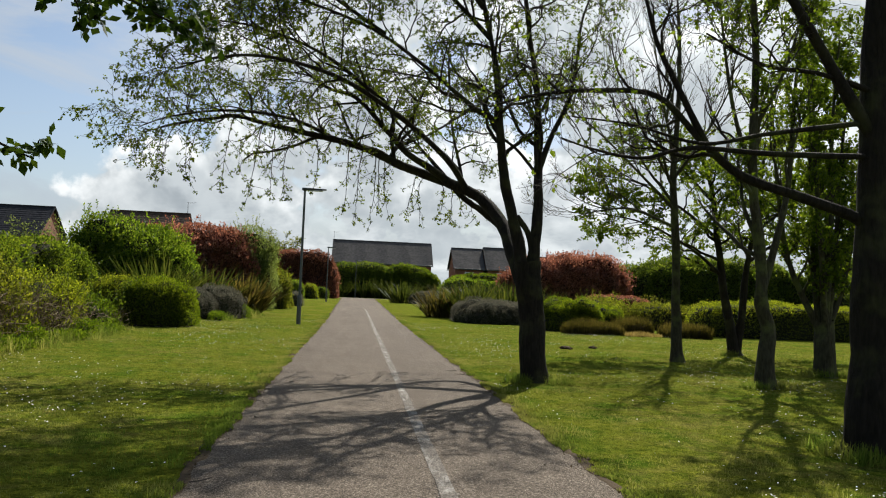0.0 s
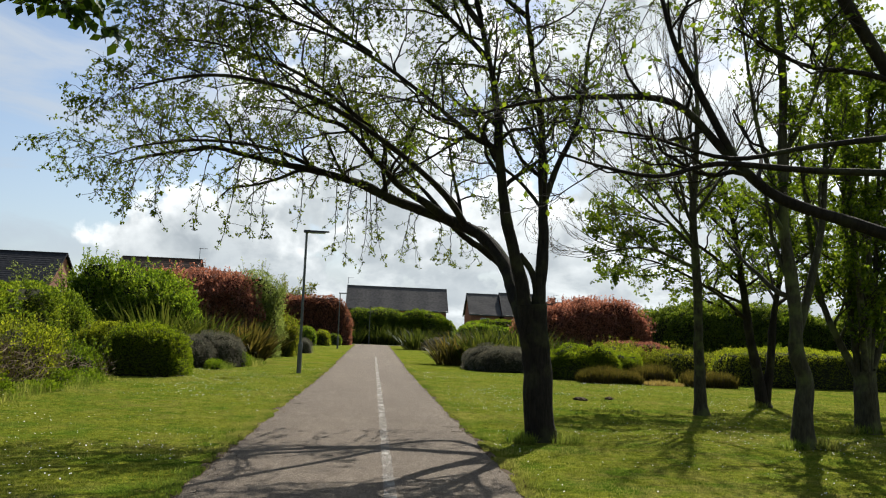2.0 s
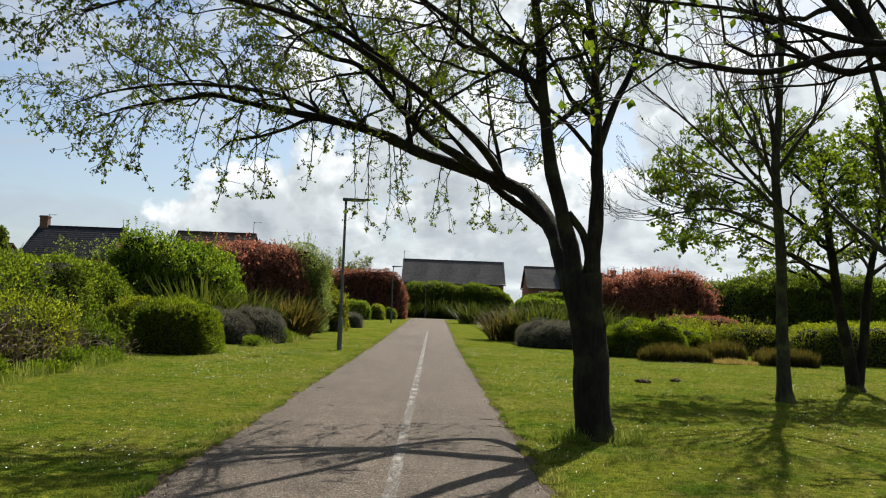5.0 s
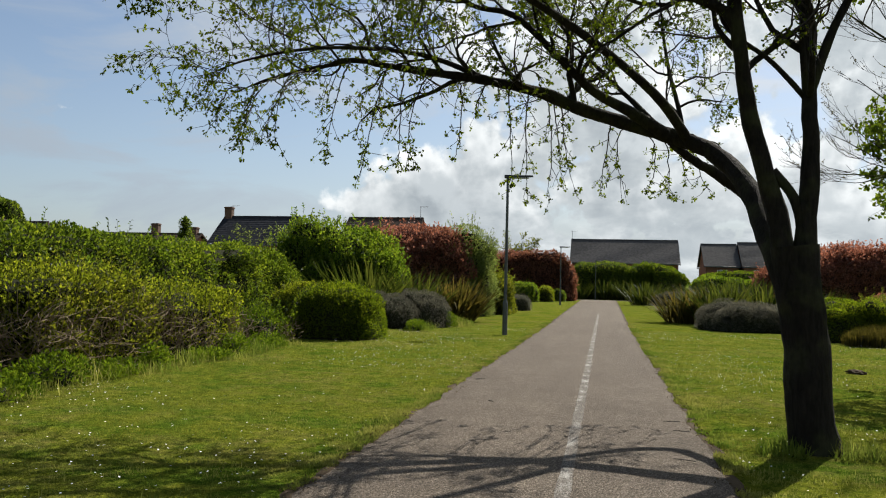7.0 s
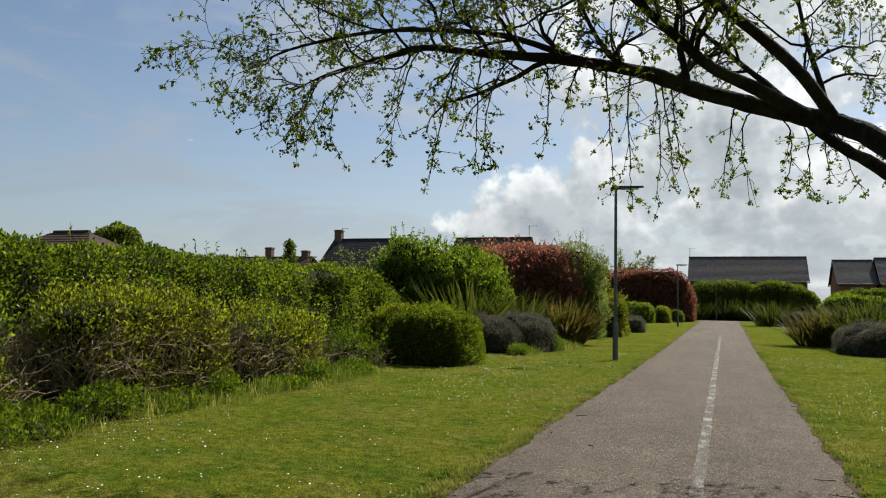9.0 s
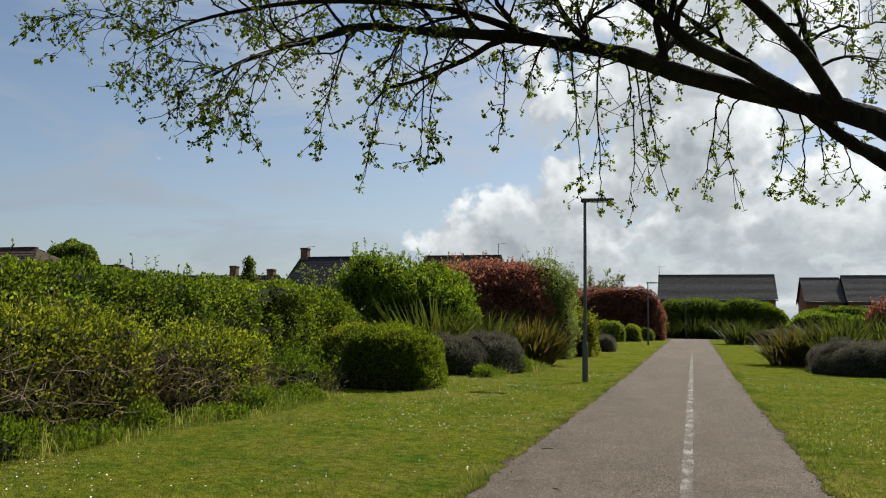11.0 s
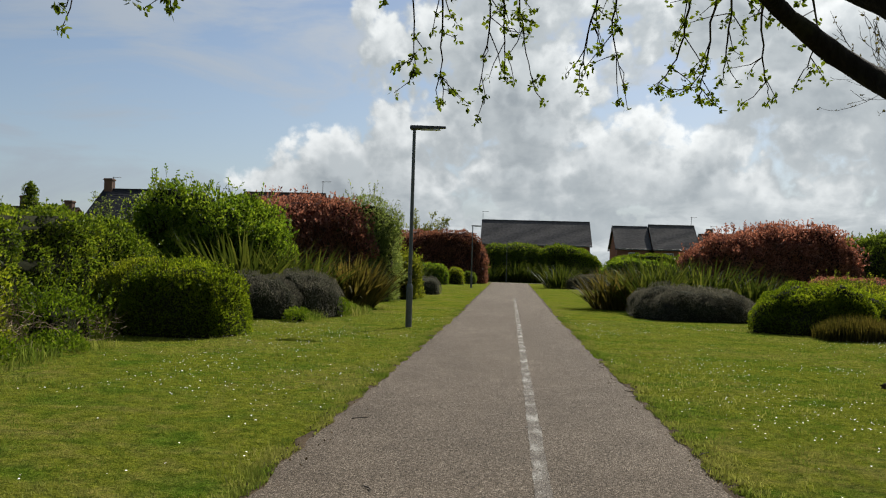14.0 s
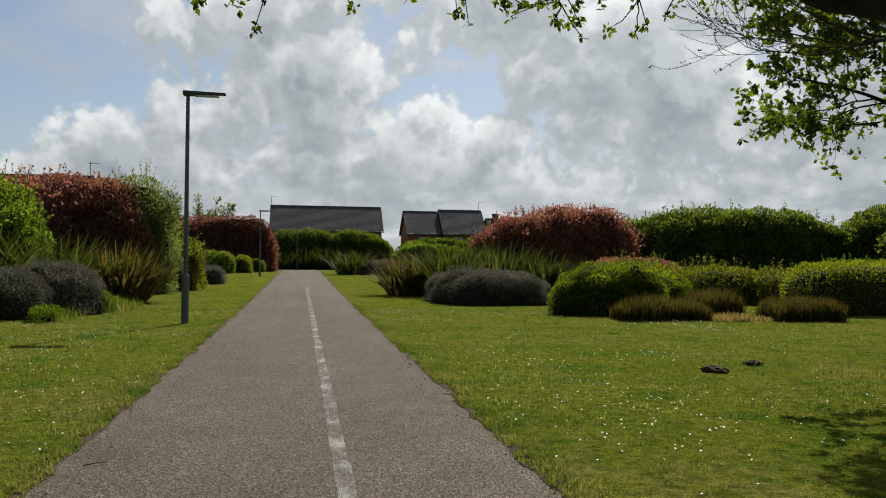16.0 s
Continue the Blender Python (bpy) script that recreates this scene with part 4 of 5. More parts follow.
big.limb("limb", [(1.80, 12.95, 6.1), (0.9, 12.5, 6.9), (-0.5, 12.0, 7.5), (-1.9, 11.7, 7.7)], 0.05, 0.012, 7, kids=34, lo=0.1)
big.limb("limb", [(-1.0, 12.35, 5.78), (-1.9, 12.1, 6.5), (-3.0, 11.8, 6.9), (-3.9, 11.6, 6.9)], 0.035, 0.010, 7, kids=30, lo=0.1)
big.limb("limb", [(2.62, 13.5, 6.5), (1.8, 13.9, 7.3), (0.6, 14.3, 8.0), (-0.8, 14.4, 8.3)], 0.045, 0.012, 7, kids=22, lo=0.1)
big.limb("limb", [(2.80, 13.40, 1.9), (2.83, 13.39, 2.2), (2.74, 13.37, 2.5), (2.55, 13.36, 2.75)], 0.06, 0.05, 8, False)
big.limb("limb", [(2.20, 13.22, 4.05), (2.5, 13.36, 3.88), (2.72, 13.44, 3.68), (2.88, 13.48, 3.5)], 0.022, 0.03, 6, False)
big.done(-0.25)

slim = Tree("ash_tree", "slender ash with bare upswept twigs just budding", 7.65, 18.9, 11, "bark_green", "bud", 0.035, 2, kids=(7, 5, 4), lens=(1.9, 0.9, 0.4), up=(0.5, 0.35, 0.3), wander=0.13,
            angle=(0.25, 0.75), bare=0.2, tuft_skip=0.45)
slim.limb("trunk", [(7.68, 18.9, -0.05), (7.62, 18.9, 1.2), (7.55, 18.85, 2.8), (7.42, 18.8, 4.4), (7.48, 18.8, 5.6), (7.5, 18.8, 7.4), (7.4, 18.8, 9.0)], 0.135, 0.03, 12, True, 0.05, lo=0.42, kids=16)
for ends in ([(7.5, 18.8, 3.6), (6.6, 18.5, 4.3), (5.5, 18.3, 5.2), (4.4, 18.2, 6.0)], [(7.45, 18.8, 4.2), (6.8, 19.0, 5.4), (6.0, 19.1, 7.0)], [(7.45, 18.8, 4.4), (8.2, 18.6, 5.6), (9.0, 18.6, 7.2)],
             [(7.5, 18.8, 3.2), (6.5, 18.9, 3.6), (5.6, 18.7, 3.5), (4.9, 18.6, 3.3)], [(7.48, 18.8, 4.8), (6.9, 18.3, 6.2), (6.5, 18.0, 7.8)]):
    slim.limb("limb", ends, 0.045, 0.010, 6, kids=9)
slim.done(0.2)

spread = Tree("cherry_tree", "low spreading cherry with two leaning stems and fresh leaves", 10.45, 21.65, 17, "bark", "full", 0.088, 5, kids=(12, 6, 3), lens=(1.5, 0.75, 0.34), up=(0.1, 0.0, -0.15),
              angle=(0.5, 1.1), bare=0.25, flat=0.85, along=0.45)
spread.limb("trunk", [(10.45, 21.65, -0.05), (10.35, 21.65, 0.6), (10.1, 21.63, 1.7), (9.87, 21.6, 3.2), (9.6, 21.5, 4.6), (9.2, 21.4, 5.8)], 0.17, 0.04, 12, True, 0.06, lo=0.45)
spread.limb("trunk", [(10.5, 21.65, 0.1), (10.65, 21.68, 1.0), (10.75, 21.7, 2.2), (10.95, 21.7, 3.5), (11.2, 21.8, 5.0), (11.3, 21.8, 6.0)], 0.14, 0.03, 10, True, lo=0.45)
for ends in ([(10.0, 21.6, 2.2), (9.0, 21.4, 2.9), (7.6, 21.2, 3.5), (6.2, 21.0, 3.7)], [(9.87, 21.6, 3.2), (8.6, 21.0, 3.9), (7.2, 20.6, 4.5), (5.9, 20.3, 4.6)], [(9.7, 21.5, 4.2), (8.7, 21.8, 5.2), (7.7, 22.0, 5.9)],
             [(10.95, 21.7, 3.4), (12.0, 21.5, 4.3), (13.2, 21.4, 4.9)], [(10.8, 21.7, 2.6), (11.9, 22.2, 3.2), (13.0, 22.5, 3.4)], [(10.9, 21.7, 3.2), (10.7, 20.6, 4.0), (10.4, 19.6, 4.5)]):
    spread.limb("limb", ends, 0.055, 0.012, 7, kids=12)
spread.done(-0.1)

forked = Tree("sycamore_tree", "mossy sycamore with a swollen trunk and small fresh leaves", 7.05, 13.55, 23, "bark_green", "full", 0.065, 5, kids=(11, 7, 4), lens=(1.5, 0.7, 0.3), up=(0.7, 0.3, 0.0), wander=0.18, angle=(0.35, 0.85), bare=0.42)
forked.limb("trunk", [(7.08, 13.55, -0.05), (7.10, 13.55, 0.5), (7.12, 13.55, 1.0), (6.97, 13.52, 1.5), (6.95, 13.5, 2.1), (6.80, 13.45, 3.0), (6.70, 13.4, 4.0), (6.72, 13.4, 5.8), (6.62, 13.4, 7.2), (6.6, 13.3, 8.6)], 0.165, 0.035, 14, True, 0.06)
forked.limb("limb", [(6.98, 13.52, 1.7), (7.25, 13.6, 2.5), (7.5, 13.65, 3.6), (7.6, 13.7, 5.0), (7.8, 13.8, 7.0)], 0.085, 0.02, 9)
forked.limb("limb", [(6.72, 13.42, 3.7), (6.3, 13.3, 4.7), (6.05, 13.2, 5.8), (5.9, 13.2, 7.0)], 0.05, 0.012, 8, kids=9)
forked.limb("limb", [(6.72, 13.42, 4.5), (7.1, 13.2, 5.4), (7.4, 13.0, 6.6)], 0.05, 0.012, 8, kids=9)
forked.done(-0.1)

pollard = Tree("pollarded_tree", "stubby pollarded trunk with many upright leafy stems", 9.75, 16.15, 29, "bark_green", "full", 0.075, 5, kids=(14, 6, 3), lens=(0.9, 0.45, 0.22), up=(0.6, 0.2, 0.0), wander=0.18, angle=(0.3, 0.9), bare=0.12, along=0.5)
pollard.limb("trunk", [(9.76, 16.15, -0.05), (9.78, 16.15, 0.4), (9.75, 16.15, 0.8), (9.72, 16.15, 1.15)], 0.20, 0.21, 14, False, 0.07)
for ends in ([(9.65, 16.15, 0.95), (9.45, 16.1, 2.2), (9.28, 16.0, 4.3), (9.2, 16.0, 6.6)], [(9.8, 16.15, 0.95), (9.95, 16.15, 2.4), (10.02, 16.1, 4.4), (10.2, 16.1, 6.8)], [(9.72, 16.1, 1.0), (9.7, 15.9, 2.6), (9.62, 15.8, 5.0), (9.7, 15.7, 7.0)],
             [(9.85, 16.2, 0.9), (10.4, 16.4, 2.4), (10.7, 16.5, 4.6), (10.9, 16.5, 6.6)], [(9.6, 16.15, 1.0), (9.0, 16.3, 2.4), (8.75, 16.4, 4.2), (8.6, 16.4, 6.0)], [(9.8, 16.2, 0.9), (10.0, 16.6, 2.6), (10.3, 16.9, 4.8), (10.4, 17.0, 7.2)],
             [(9.7, 16.05, 1.0), (9.3, 15.6, 2.8), (9.0, 15.4, 4.8), (8.9, 15.3, 6.8)]):
    pollard.limb("stem", ends, 0.075, 0.02, 8)
pollard.done(-0.1)

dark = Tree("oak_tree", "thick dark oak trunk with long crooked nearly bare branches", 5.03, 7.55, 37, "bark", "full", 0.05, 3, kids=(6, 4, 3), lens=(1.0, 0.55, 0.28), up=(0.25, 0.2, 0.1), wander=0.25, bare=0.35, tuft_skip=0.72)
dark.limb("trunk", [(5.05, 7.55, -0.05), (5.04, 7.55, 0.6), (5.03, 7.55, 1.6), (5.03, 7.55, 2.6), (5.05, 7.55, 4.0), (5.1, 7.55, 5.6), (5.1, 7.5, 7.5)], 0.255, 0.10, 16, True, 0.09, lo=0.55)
dark.limb("limb", [(5.0, 7.55, 2.15), (4.84, 7.55, 2.34), (4.3, 7.60, 2.52), (3.71, 7.70, 2.72), (3.30, 7.75, 3.06), (2.83, 7.75, 3.48), (2.16, 7.70, 3.48), (1.61, 7.70, 3.40), (1.2, 7.7, 3.28)], 0.072, 0.010, 9, kids=9)
dark.limb("limb", [(3.36, 7.74, 3.0), (3.02, 7.72, 3.6), (2.80, 7.7, 4.0), (2.62, 7.7, 4.6), (2.3, 7.7, 5.4)], 0.040, 0.010, 8, kids=7)
dark.limb("limb", [(4.95, 7.5, 2.95), (3.9, 7.5, 2.92), (3.1, 7.5, 2.93), (2.6, 7.5, 2.80), (2.12, 7.5, 2.86), (1.8, 7.5, 2.95)], 0.035, 0.007, 7, kids=6)
dark.limb("limb", [(4.95, 7.5, 3.3), (3.9, 7.5, 3.12), (3.2, 7.5, 2.98), (2.5, 7.5, 3.12), (1.9, 7.5, 3.16)], 0.030, 0.007, 7, kids=6)
dark.limb("limb", [(5.0, 7.5, 3.1), (4.5, 7.5, 3.85), (4.0, 7.4, 4.5), (3.4, 7.3, 5.2), (2.9, 7.2, 6.0)], 0.075, 0.015, 8, kids=8)
dark.limb("limb", [(5.0, 7.5, 3.6), (4.4, 7.5, 3.75), (3.8, 7.5, 3.80), (3.2, 7.45, 4.05)], 0.035, 0.010, 7, kids=6)
dark.done(-0.1)

lime = Tree("lime_tree", "roadside lime with broad dark leaves on drooping branches", -4.9, 4.6, 41, "bark", "lime", 0.095, 4, kids=(5, 3), lens=(0.45, 0.2), up=(-0.1, -0.2), wander=0.22, bare=0.55, along=0.5)
lime.limb("trunk", [(-4.9, 4.6, -0.05), (-4.9, 4.6, 1.0), (-4.92, 4.6, 2.2), (-4.95, 4.6, 4.0), (-5.0, 4.6, 6.0)], 0.17, 0.05, 12, True, 0.06, kids=12)
lime.limb("limb", [(-4.9, 4.6, 2.6), (-4.0, 5.2, 3.4), (-3.0, 5.8, 3.72), (-2.1, 6.2, 3.62), (-1.55, 6.3, 3.40)], 0.045, 0.006, 7, kids=7)
lime.limb("limb", [(-4.9, 4.6, 2.1), (-4.2, 5.2, 2.5), (-3.2, 5.95, 2.55), (-2.5, 6.2, 2.30)], 0.040, 0.007, 7, kids=6)
lime.done(-0.35)

# ---- west bed: hedge, thicket, clipped bushes ----
shrub("privet_hedge", "long trimmed privet hedge with fresh green shoots", -11.5, 22.5, 2.3, 27.0, 2.62, "privet", 51, category="hedge", power=5.0, leaf=0.085, dens=420, amp=0.22, grain=0.7, clump=0.50, pitch=1.9, depth=0.18, shoots=150, shoot_len=0.35)
tangle = "thicket beside the lawn"
a = shrub("flowering_currant", "overgrown green shrub with brown dead canes below", -8.0, 12.9, 2.6, 3.4, 1.50, "olive", 52, lumps=3, group=tangle, leaf=0.07, dens=300, amp=0.32, clump=0.3, pitch=3.0, depth=0.3, base=0.08)
foliage(a, 2.0, 2.8, 1.62, MAT["bright"], 252, leaf=0.07, dens=130, amp=0.3, base=0.5, depth=0.3, clump=0.3, pitch=3.0)
dry_stems(a, 2.15, 2.9, 1.45, 1100, "drytwig", 152)
b = shrub("flowering_currant", "tangled shrub of bare brown canes with few leaves", -7.85, 16.9, 2.5, 4.2, 1.72, "olive", 53, lumps=4, group=tangle, leaf=0.07, dens=270, amp=0.32, depth=0.35, base=0.05, clump=0.3, pitch=3.0, shoots=110, shoot_len=0.4)
foliage(b, 1.9, 3.6, 1.80, MAT["gold"], 253, leaf=0.06, dens=170, amp=0.3, base=0.6, depth=0.3, clump=0.3, pitch=3.0)
dry_stems(b, 2.25, 3.9, 1.7, 1900, "drytwig", 153)
c = shrub("spirea_shrub", "yellow-green spirea over woody brown stems", -7.75, 20.4, 2.4, 3.4, 1.50, "gold", 54, lumps=3, group=tangle, leaf=0.06, dens=240, amp=0.30, clump=0.28, pitch=3.2, depth=0.3, base=0.2, shoots=50, shoot_len=0.3)
dry_stems(c, 2.1, 3.0, 1.35, 1500, "drytwig", 154)
d = shrub("bramble", "low scruffy bramble with small green leaves", -7.3, 23.6, 1.5, 2.2, 0.95, "weed", 55, lumps=2, leaf=0.06, dens=160, amp=0.25, depth=0.3, base=0.1, shoots=40, shoot_len=0.35)
dry_stems(d, 1.5, 2.2, 0.8, 250, "drytwig", 155)
shrub("young_shrub", "small bright green shrub behind the thicket", -8.6, 18.3, 1.2, 1.2, 1.95, "bright", 56, leaf=0.07, dens=200, amp=0.15)
grass_clump("ornamental_grass", "tall arching clump of ornamental grass with brown stems", -6.9, 12.2, 1.3, 1.6, 1.15, 2600, "weed", 57, lean=0.5)
grass_clump("ornamental_grass", "dead brown grass stems at the bed edge", -6.9, 11.4, 0.9, 0.9, 0.8, 900, "straw", 58, lean=0.4)
rng = np.random.default_rng(61)
for i, (wx, wy, ws, wh) in enumerate([(-6.45, 13.4, 1.2, 0.34), (-6.6, 14.9, 0.8, 0.46), (-6.55, 16.2, 1.1, 0.30), (-6.7, 17.7, 0.7, 0.40), (-6.5, 19.3, 0.9, 0.26), (-6.6, 20.6, 0.7, 0.42), (-6.7, 22.3, 1.1, 0.30), (-5.2, 31.2, 0.8, 0.42), (-4.6, 33.8, 0.7, 0.62), (-4.5, 34.9, 0.6, 0.40)]):
    shrub("weed_patch", "bright green nettles and weeds at the bed edge", wx, wy, ws, ws * 1.3, wh, "weed", 70 + i, group="weeds along the bed", category="weeds", leaf=0.065, dens=420, amp=0.12, grain=2.2, rise=0.6, slim=0.42, depth=0.2, power=2.4, clump=0.16, pitch=4.0)
    grass_clump("grass_tuft", "long uncut grass at the bed edge", wx + 0.25, wy + 0.6, 0.7, 1.2, wh * 0.8, 150, "grass", 270 + i, lean=0.8, width=0.014, group="weeds along the bed")
shrub("clipped_bush", "neatly clipped rounded green bush with a bright top", -7.9, 27.9, 2.7, 2.2, 1.50, "gold", 81, group="clipped bushes", power=2.0, clump=0.12, pitch=5.0, leaf=0.045, dens=1300, amp=0.07, depth=0.12, shoots=260, shoot_len=0.13)
shrub("clipped_bush", "neatly clipped rounded dark green bush with a sunlit top", -6.3, 26.6, 2.6, 2.5, 1.50, "box", 82, group="clipped bushes", power=2.7, clump=0.12, pitch=5.0, leaf=0.045, dens=1300, amp=0.07, depth=0.12, shoots=320, shoot_len=0.12)
shrub("heather_bush", "rounded grey heather bush gone woody", -6.3, 32.3, 2.4, 2.4, 1.25, "heather", 83, lumps=3, power=2.5, clump=0.20, pitch=4.0, leaf=0.055, dens=650, amp=0.14, depth=0.12, slim=0.25)
shrub("heather_bush", "rounded grey heather bush with green weeds growing in", -5.4, 33.6, 2.2, 2.4, 1.32, "heather", 84, lumps=3, power=2.5, clump=0.20, pitch=4.0, leaf=0.055, dens=650, amp=0.16, depth=0.12, slim=0.25)
sword_clump("large phormium with dark green sword leaves", -8.6, 36.8, 2.3, 2.6, 520, "sword", 85, "phormiums")
sword_clump("large phormium with dark green sword leaves", -6.9, 37.8, 1.8, 2.3, 360, "sword", 86, "phormiums")
sword_clump("bronze-leaved phormium spilling onto the lawn", -5.35, 39.2, 1.6, 1.9, 420, "bronze", 87, "phormiums")
shrub("viburnum", "big loose light green shrub with upright shoots", -10.4, 39.0, 6.6, 4.6, 4.35, "bright", 88, lumps=4, power=2.6, leaf=0.11, dens=200, amp=0.45, grain=0.8, depth=0.35, clump=0.5, pitch=1.7, shoots=170, shoot_len=0.42)
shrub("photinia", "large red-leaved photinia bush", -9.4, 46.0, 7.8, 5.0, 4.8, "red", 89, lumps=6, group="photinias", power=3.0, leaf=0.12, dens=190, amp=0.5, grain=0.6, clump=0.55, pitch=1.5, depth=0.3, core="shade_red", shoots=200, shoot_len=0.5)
shrub("silver_willow", "upright silvery green willow shrub", -6.1, 45.6, 4.0, 2.8, 4.9, "willow", 90, lumps=3, power=2.8, leaf=0.13, dens=260, amp=0.40, grain=1.2, depth=0.4, slim=0.3, rise=0.8, clump=0.5, pitch=1.6, shoots=150, shoot_len=0.6)
shrub("laburnum_shrub", "loose yellow-green shrub beside the willow", -4.9, 49.0, 2.6, 2.6, 2.4, "olive", 91, lumps=3, power=2.4, leaf=0.10, dens=200, amp=0.4, depth=0.3, shoots=60, shoot_len=0.5)
shrub("spirea_shrub", "low bright yellow-green mound", -5.6, 54.0, 2.6, 3.0, 1.3, "gold", 92, lumps=2, leaf=0.08, dens=180, amp=0.2)
shrub("heather_bush", "low grey heather mound", -4.9, 50.4, 1.6, 1.8, 1.1, "heather", 93, leaf=0.05, dens=350, amp=0.1, slim=0.3)
shrub("heather_bush", "low grey heather mound", -4.4, 57.5, 1.6, 2.4, 1.0, "heather", 94, leaf=0.05, dens=300, amp=0.1, slim=0.3)
sword_clump("dark phormium among low shrubs", -7.9, 66.0, 2.2, 2.3, 260, "sword", 95, "phormiums")
sword_clump("dark phormium among low shrubs", -8.8, 80.0, 2.6, 2.8, 260, "sword", 96, "phormiums")
shrub("clipped_bush", "clipped dark bush with a yellow-green crown", -7.3, 88.0, 4.2, 3.4, 2.05, "bright", 97, lumps=3, leaf=0.12, dens=120, amp=0.2)
shrub("clipped_bush", "small golden clipped bush", -5.0, 90.5, 1.6, 2.0, 1.7, "gold", 98, leaf=0.11, dens=130, amp=0.15)
shrub("clipped_bush", "small dark clipped bush", -3.9, 95.0, 1.6, 1.8, 1.3, "laurel", 99, leaf=0.11, dens=130, amp=0.15)
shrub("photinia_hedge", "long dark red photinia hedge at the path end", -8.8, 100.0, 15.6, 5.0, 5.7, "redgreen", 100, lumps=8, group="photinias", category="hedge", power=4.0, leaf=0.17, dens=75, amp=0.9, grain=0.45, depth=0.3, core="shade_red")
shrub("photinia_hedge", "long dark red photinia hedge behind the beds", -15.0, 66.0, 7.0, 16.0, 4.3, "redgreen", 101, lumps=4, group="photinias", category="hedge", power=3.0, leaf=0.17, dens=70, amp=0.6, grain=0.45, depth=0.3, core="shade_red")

# ---- far end ----
shrub("laurel_hedge", "tall dark laurel hedge closing the path end", 0.5, 118.0, 12.0, 4.0, 5.2, "laurel", 110, lumps=3, category="hedge", power=3.6, leaf=0.2, dens=65, amp=0.6, grain=0.4, depth=0.3)
shrub("laurel_hedge", "tall green laurel hedge below the houses", 7.6, 117.0, 10.0, 4.4, 5.3, "privet", 111, lumps=4, category="hedge", power=3.0, leaf=0.2, dens=65, amp=0.7, grain=0.4, depth=0.3)
shrub("laurel_hedge", "tall green laurel hedge below the houses", 19.4, 117.5, 16.0, 4.0, 4.3, "privet", 112, lumps=4, category="hedge", power=3.6, leaf=0.2, dens=65, amp=0.5, grain=0.4, depth=0.3)
for i, (fx, fy, fh) in enumerate([(1.2, 115.3, 3.2), (3.4, 115.0, 3.0), (-2.4, 114.6, 3.0), (5.6, 114.6, 2.4)]):
    sword_clump("dark phormium at the foot of the hedge", fx, fy, 2.2, fh, 170, "sword", 115 + i, "phormiums at the hedge")

# ---- east bed ----
shrub("heather_bush", "broad low mound of grey heather", 6.7, 38.3, 4.6, 3.0, 1.20, "heather", 120, lumps=4, power=2.3, clump=0.20, pitch=4.0, leaf=0.055, dens=650, amp=0.15, depth=0.12, slim=0.25)
shrub("heather_bush", "low mound of grey heather", 5.5, 40.6, 1.5, 2.2, 1.0, "heather", 121, power=3.0, clump=0.16, pitch=4.0, leaf=0.06, dens=520, amp=0.08, depth=0.08, slim=0.25)
for i, (fx, fy, fr, fh, fn, fm) in enumerate([(4.7, 44.5, 1.6, 1.7, 330, "bronze"), (6.2, 44.0, 1.9, 2.2, 420, "sword"), (8.2, 44.2, 1.9, 2.25, 420, "sword"), (10.1, 43.4, 1.5, 1.8, 320, "sword"), (7.2, 47.0, 2.0, 2.4, 320, "sword"), (10.9, 42.4, 1.0, 1.5, 180, "sword")]):
    sword_clump("green phormium with striped sword leaves" if fm == "sword" else "bronze phormium arching over the lawn", fx, fy, fr, fh, fn, fm, 125 + i, "east phormiums")
shrub("juniper_mound", "sprawling yellow-green juniper mound", 8.55, 33.2, 3.7, 2.6, 1.46, "box", 135, lumps=4, power=2.0, clump=0.22, pitch=3.2, leaf=0.05, dens=650, amp=0.16, grain=1.0, depth=0.1, turn=-14)
shrub("juniper_mound", "lower sprawling yellow-green juniper mound", 10.45, 33.9, 2.4, 2.2, 1.22, "box", 136, lumps=2, power=2.4, clump=0.22, pitch=3.2, leaf=0.05, dens=600, amp=0.16, grain=1.0, depth=0.1)
for i, (fx, fy, fsx, fsy, fh, fn) in enumerate([(9.2, 31.1, 2.3, 1.0, 0.60, 4200), (12.85, 30.8, 1.9, 1.1, 0.64, 3800), (11.3, 32.6, 1.6, 1.0, 0.75, 2600)]):
    g = grass_clump("grass_hedge", "clipped block of brown and green grass", fx, fy, fsx, fsy, fh, fn, "brush", 140 + i, lean=0.35, width=0.016, group="grass blocks")
    foliage(g, fsx, fsy, fh * 0.72, MAT["brush"], 145 + i, power=6, leaf=0.09, dens=260, amp=0.05, spread=0.4, rise=1.2, slim=0.12, core="shade_brown")
grass_clump("dead_grass_patch", "flattened pale straw on the bed", 11.1, 30.9, 1.5, 1.2, 0.20, 1500, "straw", 149, lean=1.4, width=0.02)
shrub("golden_hedge", "long clipped golden privet hedge with a brown woody base", 17.9, 33.0, 7.8, 1.9, 1.52, "gold", 150, category="hedge", power=5.0, leaf=0.06, dens=320, amp=0.12, depth=0.15, clump=0.2, pitch=4.0)
for i, (fx, fy, fsx, fsy, fh, fm) in enumerate([(12.0, 39.0, 3.0, 2.4, 1.5, "olive"), (14.6, 38.4, 3.2, 2.4, 1.35, "olive"), (16.6, 37.6, 2.6, 2.2, 1.25, "olive"), (11.4, 37.0, 2.0, 1.6, 1.2, "gold"), (19.6, 38.0, 3.4, 2.4, 1.5, "weed")]):
    shrub("mixed_shrub", "loose grey-green shrub with dry flower heads", fx, fy, fsx, fsy, fh, fm, 160 + i, group="mixed shrubs", leaf=0.07, dens=240, amp=0.22, depth=0.2, shoots=70, shoot_len=0.35)
